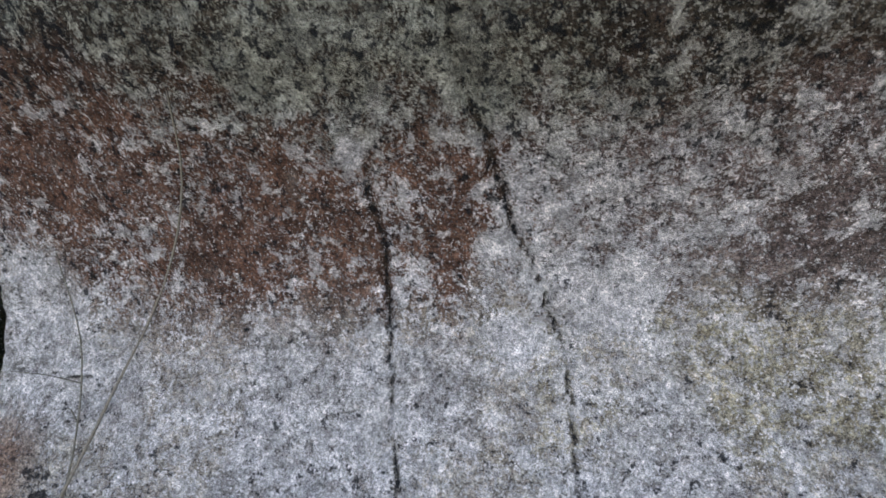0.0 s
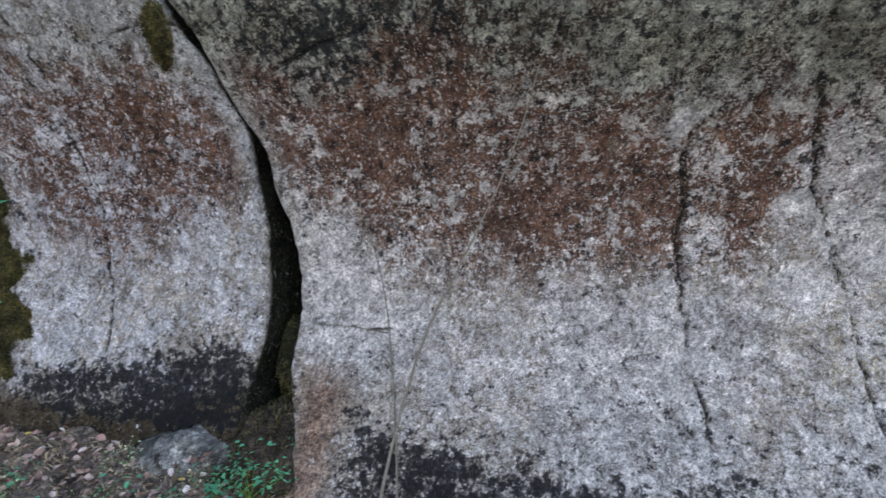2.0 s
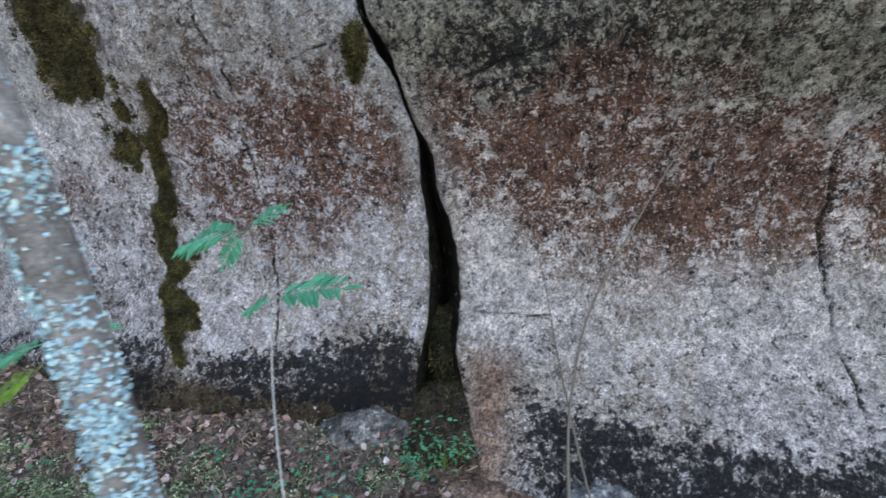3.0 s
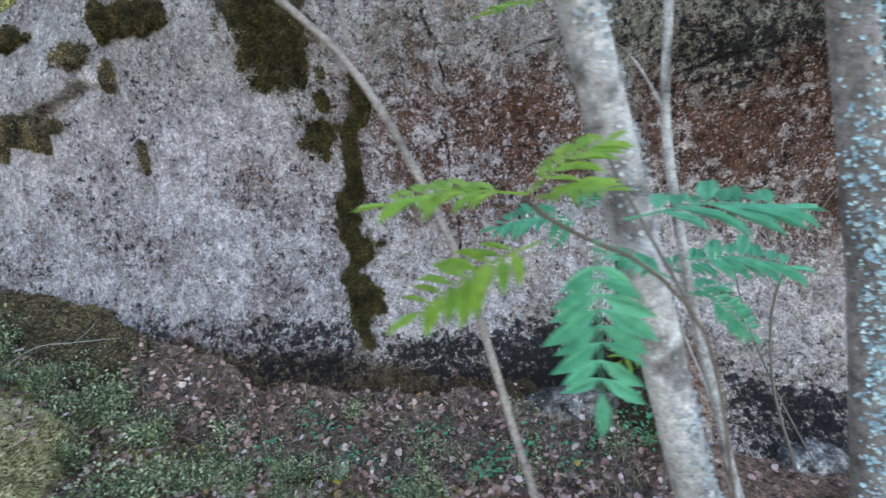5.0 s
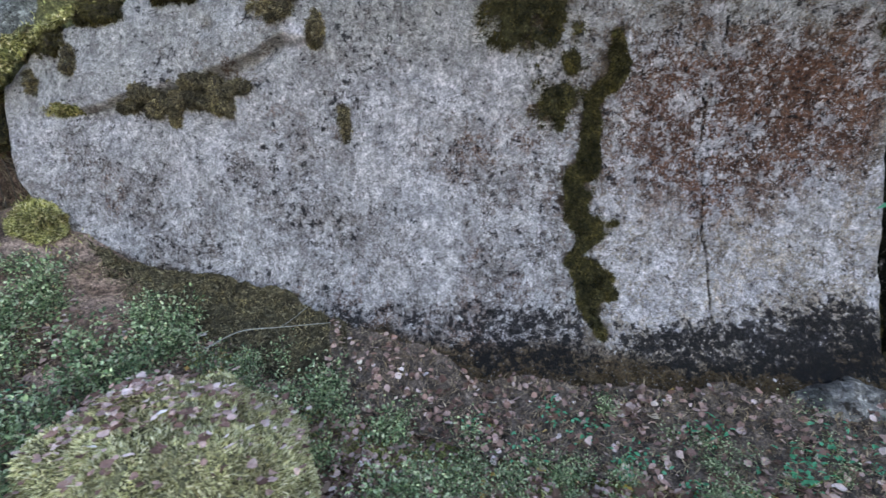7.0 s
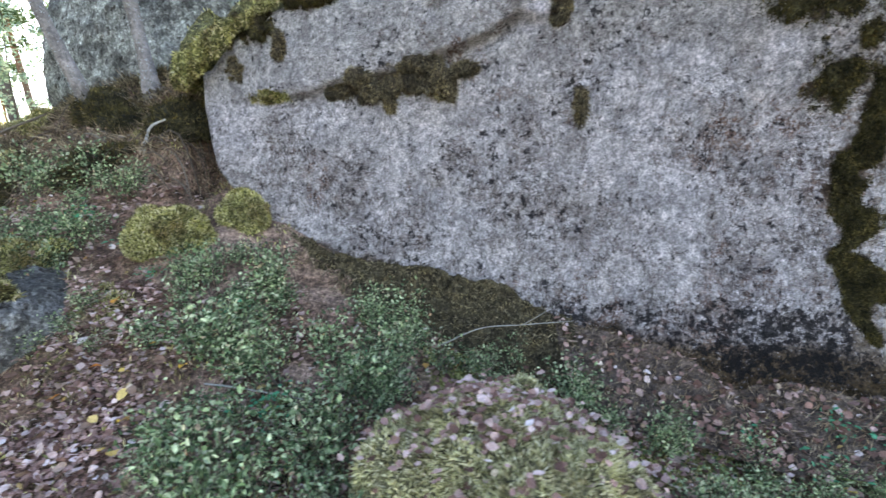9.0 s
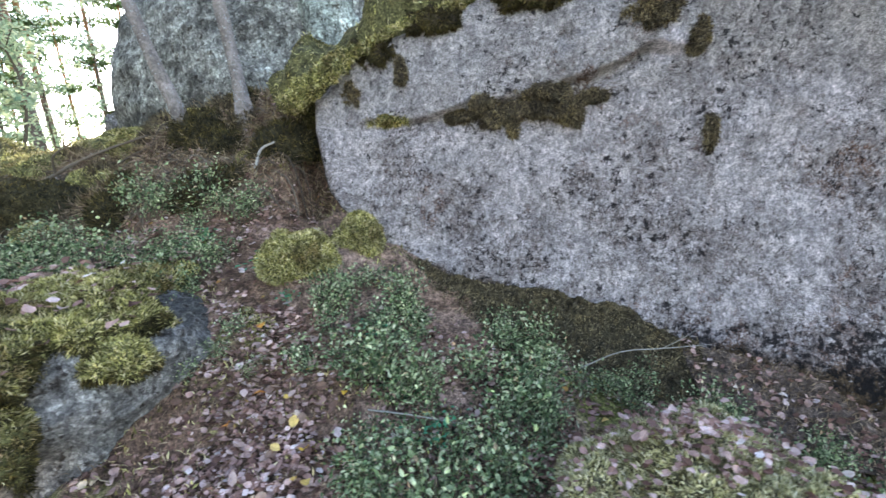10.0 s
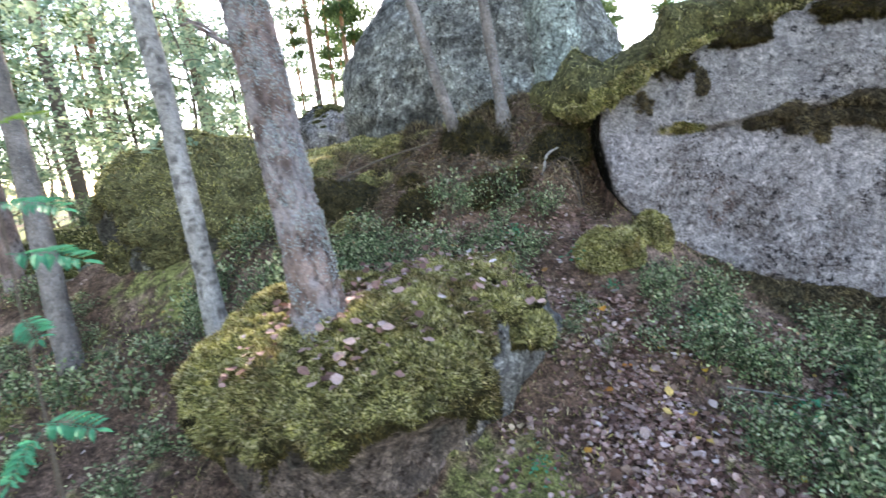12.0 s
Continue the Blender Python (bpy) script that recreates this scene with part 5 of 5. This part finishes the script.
# ---- bilberry bushes ----
def bilberry(seed, height=0.20, spread=0.16, stems=13, leaves=330, size=0.018):
    r = np.random.default_rng(seed)
    holder = tagged(new("bilberry_bush"), "low bilberry bush with small grey-green leaves", "bush", "bilberry bushes")
    wood, at, fw = [], [], []
    for k in range(stems):
        a = r.uniform(0, 2 * np.pi)
        lean = spread * r.uniform(0.2, 1.0)
        h = height * r.uniform(0.6, 1.15)
        p = bend([(0.02 * math.cos(a), 0.02 * math.sin(a), -0.03), (lean * 0.5 * math.cos(a), lean * 0.5 * math.sin(a), h * 0.6), (lean * math.cos(a + 0.3), lean * math.sin(a + 0.3), h)], 8)
        wood.append(tube(p, np.linspace(0.0025, 0.0008, 8), 4))
        for j in range(leaves // stems):
            s = r.uniform(0.35, 1.0)
            q = p[min(int(s * 7), 7)] + r.normal(size=3) * [0.03, 0.03, 0.022]
            at.append(q)
            fw.append(r.normal(size=3) * [1, 1, 0.5] + 0.6 * (p[-1] - p[0]) / height)
    n = len(at)
    le = r.uniform(0.7, 1.35, n) * size
    v, f = leaf_cards(np.array(at), np.array(fw), r.normal(size=(n, 3)) * 0.6 + [0, 0, 1], le, le * 0.62, 0.2)
    wv, wf = joined(wood)
    tagged(part("stemwork", mesh_of("stemwork", wv, wf, M_TWIG), holder), kind="stuff")
    tagged(part("foliage", mesh_of("foliage", v, f, M_BILBERRY, smooth=False), holder), kind="stuff")
    return holder


r = np.random.default_rng(11)
bases = [bilberry(400 + k, 0.17 + 0.02 * k, 0.15 + 0.015 * k) for k in range(5)]
spots = []
for x0, x1, y0, y1, count, lo, hi in (
    (-6.6, -5.75, 1.2, 2.25, 38, 0.7, 1.2), (-6.9, -6.3, 1.75, 2.35, 14, 0.7, 1.1), (-5.9, -4.7, 1.65, 2.15, 22, 0.6, 0.95), (-4.75, -4.3, 1.0, 1.75, 8, 0.6, 0.9), (-6.4, -5.9, 0.85, 1.3, 10, 0.8, 1.1),
    (-8.9, -7.25, 2.2, 2.75, 38, 0.8, 1.2), (-9.6, -8.5, 2.3, 2.85, 16, 0.8, 1.2), (-10.2, -9.2, 2.4, 3.0, 12, 0.8, 1.3), (-11.8, -9.35, 0.6, 2.3, 34, 0.9, 1.5), (-4.3, -2.2, 1.25, 1.65, 16, 0.4, 0.75), (-5.3, -4.3, 1.3, 1.9, 14, 0.5, 0.8),
    (-13.5, -11, 1.5, 4.5, 14, 1.0, 1.8), (-10.5, -8.0, -0.2, 0.5, 8, 0.8, 1.2), (-7.7, -7.0, 1.75, 2.1, 6, 0.5, 0.8), (-9.2, -8.6, 0.4, 0.65, 4, 0.6, 0.9), (-8.6, -7.6, 0.55, 0.85, 5, 0.5, 0.7), (-4.5, -2.3, 1.25, 1.75, 28, 0.35, 0.7), (-5.0, -3.6, 0.85, 1.35, 10, 0.5, 0.8)):
    for k in range(count):
        spots.append((r.uniform(x0, x1), r.uniform(y0, y1), r.uniform(lo, hi)))
for k, (x, y, s) in enumerate(spots):
    m = Matrix.LocRotScale((x, y, float(ground_z(x, y)) - 0.005), Euler((r.normal() * 0.15, r.normal() * 0.15, r.uniform(0, 6.28))), (s, s, s * r.uniform(0.8, 1.25)))
    if k < 5:
        bases[k].matrix_basis = m
    else:
        copy_thing(bases[k % 5], m)

# small bright herbs at the foot of the fissure
for k, (x, y, s) in enumerate([(-2.15, 1.55, 0.9), (-2.02, 1.5, 0.7), (-2.35, 1.62, 0.8), (-2.75, 1.45, 0.6), (-3.3, 1.6, 0.7), (-3.55, 1.5, 0.6), (-1.95, 1.62, 0.4), (-7.5, 1.2, 0.6), (-7.05, 2.15, 0.6), (-3.9, 1.75, 0.7), (-2.45, 1.4, 0.8), (-2.65, 1.5, 0.9), (-2.9, 1.55, 0.8), (-3.1, 1.45, 0.7), (-3.0, 1.3, 0.8), (-3.75, 1.65, 0.8), (-2.2, 1.38, 0.6), (-3.4, 1.35, 0.6), (-2.6, 1.3, 0.7), (-2.85, 1.4, 0.9), (-3.2, 1.6, 0.8), (-3.65, 1.45, 0.7), (-4.05, 1.6, 0.8), (-4.3, 1.75, 0.7), (-2.3, 1.5, 0.9), (-2.1, 1.42, 0.8), (-5.9, 1.9, 0.8), (-6.3, 1.6, 0.9), (-6.6, 2.0, 0.8), (-7.2, 2.3, 0.9), (-7.6, 2.5, 0.9)]):
    hb = tagged(new("herb"), "small bright green leafy herb on the forest floor", "plant", "small herbs")
    hr = np.random.default_rng(500 + k)
    n = 46
    at = hr.normal(size=(n, 3)) * [0.06, 0.06, 0.035] + [0, 0, 0.07]
    v, f = leaf_cards(at, hr.normal(size=(n, 3)) * [1, 1, 0.3], hr.normal(size=(n, 3)) * 0.3 + [0, 0, 1], hr.uniform(0.02, 0.045, n), hr.uniform(0.012, 0.026, n), 0.15)
    tagged(part("foliage", mesh_of("foliage", v, f, M_ROWAN, smooth=False), hb), kind="stuff")
    sv, sf = joined([tube(bend([(0, 0, -0.02), q * [0.6, 0.6, 0.5], q], 5), np.linspace(0.0015, 0.0006, 5), 4) for q in at[:10]])
    tagged(part("stemwork", mesh_of("stemwork", sv, sf, M_ROWAN_YOUNG), hb), kind="stuff")
    hb.matrix_basis = Matrix.LocRotScale((x, y, float(ground_z(x, y)) + (0.07 if -2.3 < x < -1.9 else 0.0)), None, (s, s, s))


# ---- fallen leaves ----
def dry_leaf(seed):
    """A curled ovate leaf of twelve triangles."""
    q = np.random.default_rng(seed)
    s = np.array([0, 0.2, 0.45, 0.75, 1.0])
    w = np.array([0.05, 0.36, 0.45, 0.28, 0.0]) * q.uniform(0.8, 1.1)
    curl = q.uniform(-0.35, 0.5)
    side = q.uniform(0.1, 0.5)
    v = []
    for a, b in zip(s, w):
        z = curl * (a - 0.5) ** 2
        v += [(a - 0.5, -b, z + side * b * b * 2 + q.normal() * 0.03), (a - 0.5, 0, z), (a - 0.5, b, z + side * b * b * 2 + q.normal() * 0.03)]
    f = []
    for k in range(4):
        f += [(3 * k, 3 * k + 1, 3 * k + 4, 3 * k + 3), (3 * k + 1, 3 * k + 2, 3 * k + 5, 3 * k + 4)]
    return np.array(v), np.array(f)


def scatter_leaves(places, sizes, seed, name, parent, tilt=0.35, mat=None):
    """Many leaves in one mesh."""
    q = np.random.default_rng(seed)
    kinds = [dry_leaf(600 + k) for k in range(8)]
    pieces = []
    for p, s in zip(places, sizes):
        v, f = kinds[q.integers(8)]
        m = np.array(Euler((q.normal() * tilt, q.normal() * tilt, q.uniform(0, 6.28))).to_matrix())
        pieces.append(((v * s) @ m.T + p, f))
    v, f = joined(pieces)
    return tagged(part(name, mesh_of(name, v, f, mat or M_LEAF, smooth=False), parent), kind="stuff")


def litter(x0, x1, y0, y1, n, q):
    x, y = q.uniform(x0, x1, n), q.uniform(y0, y1, n)
    return pts3(x, y, ground_z(x, y) + q.uniform(0.004, 0.03, n))


q = np.random.default_rng(19)
path_x = q.normal(-7.0, 0.17, 2600)
path_y = q.uniform(0.85, 2.1, 2600)
path_x = path_x + 0.15 * (1.4 - path_y)
scatter_leaves(pts3(path_x, path_y, ground_z(path_x, path_y) + q.uniform(0.004, 0.03, 2600)), q.uniform(0.016, 0.038, 2600), 28, "leaf_litter", ground, 0.35, M_LEAF_PALE)
places = [litter(-7.7, -6.5, 0.7, 1.5, 900, q), litter(-6.6, -4.5, 0.8, 2.2, 2600, q), litter(-5.2, -2.2, 0.9, 1.85, 4600, q), litter(-9.0, -7.0, 2.0, 3.6, 3000, q), litter(-10, -7.2, 3.2, 4.6, 1600, q), litter(-12, -9, 0.3, 3, 500, q), litter(-2.4, 0.5, 0.9, 1.4, 200, q), litter(-7.2, -5.6, 2.9, 3.9, 300, q)]
places = np.concatenate(places)
scatter_leaves(places, q.uniform(0.018, 0.042, len(places)), 20, "leaf_litter", ground)
# litter on the mound and on the mossy boulder
top = mound_P.reshape(-1, 3)
top = top[(top[:, 2] > 0.56)]
mound_at = top[q.integers(0, len(top), 850)] + q.normal(size=(850, 3)) * [0.03, 0.03, 0.004] + [0, 0, 0.035]
scatter_leaves(mound_at, q.uniform(0.016, 0.04, 850), 21, "leaf_litter", mound, 0.25, M_LEAF_PALE)
cushion_me = next(o for o in moss_rock.children if o.name.startswith("moss_cushion")).data
mv = np.array([v.co for v in cushion_me.vertices])
mt = mv[(mv[:, 2] > 1.24) & (mv[:, 0] > -8.75)]
rock_at = mt[q.integers(0, len(mt), 460)] + [0, 0, 0.06]
scatter_leaves(rock_at, q.uniform(0.022, 0.06, 460), 22, "leaf_litter", moss_rock, 0.3, M_LEAF_PALE)
bank_v = soil_bank.reshape(-1, 3)
scatter_leaves(bank_v[q.integers(0, len(bank_v), 800)] + [0, -0.03, 0.03], q.uniform(0.02, 0.045, 800), 26, "leaf_litter", ground, 0.5, M_LEAF_PALE)
scatter_leaves(litter(-8.7, -6.95, 2.45, 3.5, 1300, q), q.uniform(0.02, 0.042, 1300), 29, "leaf_litter", ground, 0.4, M_LEAF_PALE)
# single leaves along the way
kinds = [mesh_of("fallen_leaf", dry_leaf(600 + k)[0] * 0.055, dry_leaf(600 + k)[1], M_LEAF_OB, smooth=False) for k in range(8)]
for k in range(260):
    if k < 90:
        x, y = float(q.normal(-6.95, 0.16)), float(q.uniform(1.0, 2.0))
    elif k < 160:
        x, y = float(q.uniform(-4.8, -2.3)), float(q.uniform(1.15, 1.75))
    else:
        x, y = float(q.uniform(-8.8, -4.6)), float(q.uniform(1.0, 2.4))
    ob = part("fallen_leaf", kinds[k % 8], ground)
    s = q.uniform(0.6, 1.15)
    ob.matrix_basis = Matrix.LocRotScale((x, y, float(ground_z(x, y)) + 0.035), Euler((q.normal() * 0.3, q.normal() * 0.3, q.uniform(0, 6.28))), (s, s, s))

# needles, dead grass and root fibres
x, y = q.uniform(-10, -2, 26000), q.uniform(0.7, 3.8, 26000)
at = pts3(x, y, ground_z(x, y) + 0.004)
v, f = tufts(at, np.tile([0, 0, 0.35], (len(at), 1)), 0.06, 0.002, 0.9, 23)
tagged(part("needle_litter", mesh_of("needle_litter", v, f, M_HAY, smooth=False), ground), kind="stuff")
x, y = q.uniform(-9.6, -7.0, 20000), q.uniform(2.75, 3.9, 20000)
at = pts3(x, y, ground_z(x, y) + 0.004)
v, f = tufts(at, np.tile([0.1, -0.8, 0.3], (len(at), 1)), 0.13, 0.003, 0.6, 24, 0.5)
tagged(part("root_fibres", mesh_of("root_fibres", v, f, M_HAY, smooth=False), ground), kind="stuff")
roots = []
for k in range(320):
    rx, ry = q.uniform(-9.7, -7.15), q.uniform(2.75, 3.6)
    a, ln = q.uniform(-0.6, 0.6) + (math.pi if q.random() < 0.5 else 0), q.uniform(0.15, 0.5)
    line = [(rx + ln * u * math.cos(a), ry - 0.25 * ln * u + ln * u * 0.3 * math.sin(a)) for u in (0, 0.5, 1)]
    zs = [float(ground_z(px, py)) for px, py in line]
    roots.append(tube(bend([(line[0][0], line[0][1], zs[0] - 0.02), (line[1][0], line[1][1], zs[1] + q.uniform(0.02, 0.09)), (line[2][0], line[2][1], zs[2] - 0.01)], 9), np.linspace(1, 0.4, 9) * q.uniform(0.003, 0.010), 5))
v, f = joined(roots)
tagged(part("root_tangle", mesh_of("root_tangle", v, f, M_TWIG), ground), kind="stuff")
x, y = q.uniform(-14, -2.2, 90000), q.uniform(0.5, 6.5, 90000)
keep = fbm(pts3(x, y, 0), 0.55, 3, 21) + 0.9 * sstep(4.0, 6, y) + 0.35 * fbm(pts3(x, y, 0), 0.15, 3, 27) > 0.22
x, y = x[keep], y[keep]
v, f = tufts(pts3(x, y, ground_z(x, y)), np.tile([0, 0, 1.0], (len(x), 1)), 0.035, 0.004, 0.7, 25)
tagged(part("ground_moss", mesh_of("ground_moss", v, f, M_MOSS, smooth=False), ground), kind="stuff")


# ---- the wood around ----
def far_pine(seed, height, r0):
    q = np.random.default_rng(seed)
    holder = tagged(new("pine_tree"), "tall slender pine with a bare reddish trunk", "tree", "pines of the wood")
    lean = q.normal(size=2) * 0.25
    path = bend([(0, 0, -0.4), (lean[0] * 0.3, lean[1] * 0.3, height * 0.5), (lean[0], lean[1], height)], 16)
    v, f = tube(path, np.linspace(r0, r0 * 0.3, 16), 9, 0.1, seed)
    low = sstep(0.2, 0.6, v[:, 2] / height)[:, None]
    tone = np.array([0.13, 0.105, 0.095]) * (1 - low) + np.array([0.30, 0.15, 0.075]) * low
    part("trunk", mesh_of("trunk", v, f, M_BARK, tone * (1 + 0.3 * fbm(v, 0.2, 3, seed))[:, None]), holder)
    limbs, at = [], []
    for k in range(30):
        z = height * q.uniform(0.35, 0.98)
        a, ln = q.uniform(0, 6.28), q.uniform(0.5, 1.0) * (1.9 - 1.2 * z / height) * (0.35 if z < height * 0.55 else 1)
        base = path[min(int(z / height * 15.5), 15)]
        tip = base + [ln * math.cos(a), ln * math.sin(a), 0.25 * ln]
        limbs.append(tube(bend([base, (base + tip) / 2 - [0, 0, 0.05], tip], 6), np.linspace(0.022, 0.006, 6), 4))
        if z > height * 0.5:
            for j in range(5):
                at.append(tip + q.normal(size=(26, 3)) * [0.3, 0.3, 0.14] - (tip - base) * q.uniform(0, 0.7))
    lv, lf = joined(limbs)
    tagged(part("branchwork", mesh_of("branchwork", lv, lf, M_TWIG), holder), kind="stuff")
    at = np.concatenate(at)
    n = len(at)
    cv, cf = leaf_cards(at, q.normal(size=(n, 3)), q.normal(size=(n, 3)) + [0, 0, 1], q.uniform(0.12, 0.26, n), q.uniform(0.05, 0.11, n), 0.2)
    tagged(part("crown", mesh_of("crown", cv, cf, M_NEEDLE, smooth=False), holder), kind="stuff")
    return holder


def leafy(seed, height):
    q = np.random.default_rng(seed)
    holder = tagged(new("birch_sapling"), "light green leafy young birch in the undergrowth", "tree", "young trees of the wood")
    path = bend([(0, 0, -0.3), (q.normal() * 0.2, q.normal() * 0.2, height * 0.5), (q.normal() * 0.4, q.normal() * 0.4, height)], 12)
    pieces, at = [tube(path, np.linspace(0.035, 0.008, 12), 6)], []
    for k in range(22):
        b = path[q.integers(3, 12)]
        a, ln = q.uniform(0, 6.28), q.uniform(0.4, 1.1)
        t = b + [ln * math.cos(a), ln * math.sin(a), q.uniform(-0.1, 0.35)]
        pieces.append(tube(bend([b, (b + t) / 2 + [0, 0, 0.08], t], 6), np.linspace(0.010, 0.003, 6), 4))
        at.append(b + (t - b) * q.uniform(0.3, 1.1, (50, 1)) + q.normal(size=(50, 3)) * [0.13, 0.13, 0.07])
    part("trunk", mesh_of("trunk", *pieces[0], M_TWIG), holder)
    tv, tf = joined(pieces[1:])
    tagged(part("branchwork", mesh_of("branchwork", tv, tf, M_TWIG), holder), kind="stuff")
    at = np.concatenate(at)
    n = len(at)
    v, f = leaf_cards(at, q.normal(size=(n, 3)) * [1, 1, 0.5], q.normal(size=(n, 3)) * 0.5 + [0, 0, 1], q.uniform(0.06, 0.12, n), q.uniform(0.04, 0.08, n), 0.15)
    tagged(part("crown", mesh_of("crown", v, f, M_FAR, smooth=False), holder), kind="stuff")
    return holder


q = np.random.default_rng(29)
stems = [far_pine(700 + k, 11 + 1.5 * k, 0.11 + 0.015 * k) for k in range(4)]
young = [leafy(720 + k, 2.6 + 0.7 * k) for k in range(4)]
where = []
while len(where) < 150:
    a, d = q.uniform(0, 2 * np.pi), 9 + 50 * q.random() ** 1.2
    x, y = -6 + d * math.cos(a), 1 + d * math.sin(a)
    ahead = y > 6 or x < -13
    if (ahead or q.random() < 0.12) and not (-10.5 < x < 4 and 1 < y < 8):
        where.append((x, y))
for k, (x, y) in enumerate(where):
    s = q.uniform(0.8, 1.2)
    m = Matrix.LocRotScale((x, y, float(ground_z(x, y))), Euler((0, 0, q.uniform(0, 6.28))), (s, s, s))
    if k < 4:
        stems[k].matrix_basis = m
    else:
        copy_thing(stems[k % 4], m)
where = [(-12.6, 5.8), (-13.0, 7.2), (-14.0, 4.2), (-14.6, 3.0), (-13.8, 2.0), (-15.5, 5.6), (-12.3, 8.6), (-16, 8), (-17, 6.2), (-15, 7.4), (-14.2, 9.6)]
while len(where) < 46:
    x, y = q.uniform(-34, -9), q.uniform(0, 30)
    if (x < -13.5 or y > 8):
        where.append((x, y))
for k, (x, y) in enumerate(where):
    s = q.uniform(0.8, 1.4)
    m = Matrix.LocRotScale((x, y, float(ground_z(x, y))), Euler((0, 0, q.uniform(0, 6.28))), (s, s, s))
    if k < 4:
        young[k].matrix_basis = m
    else:
        copy_thing(young[k % 4], m)
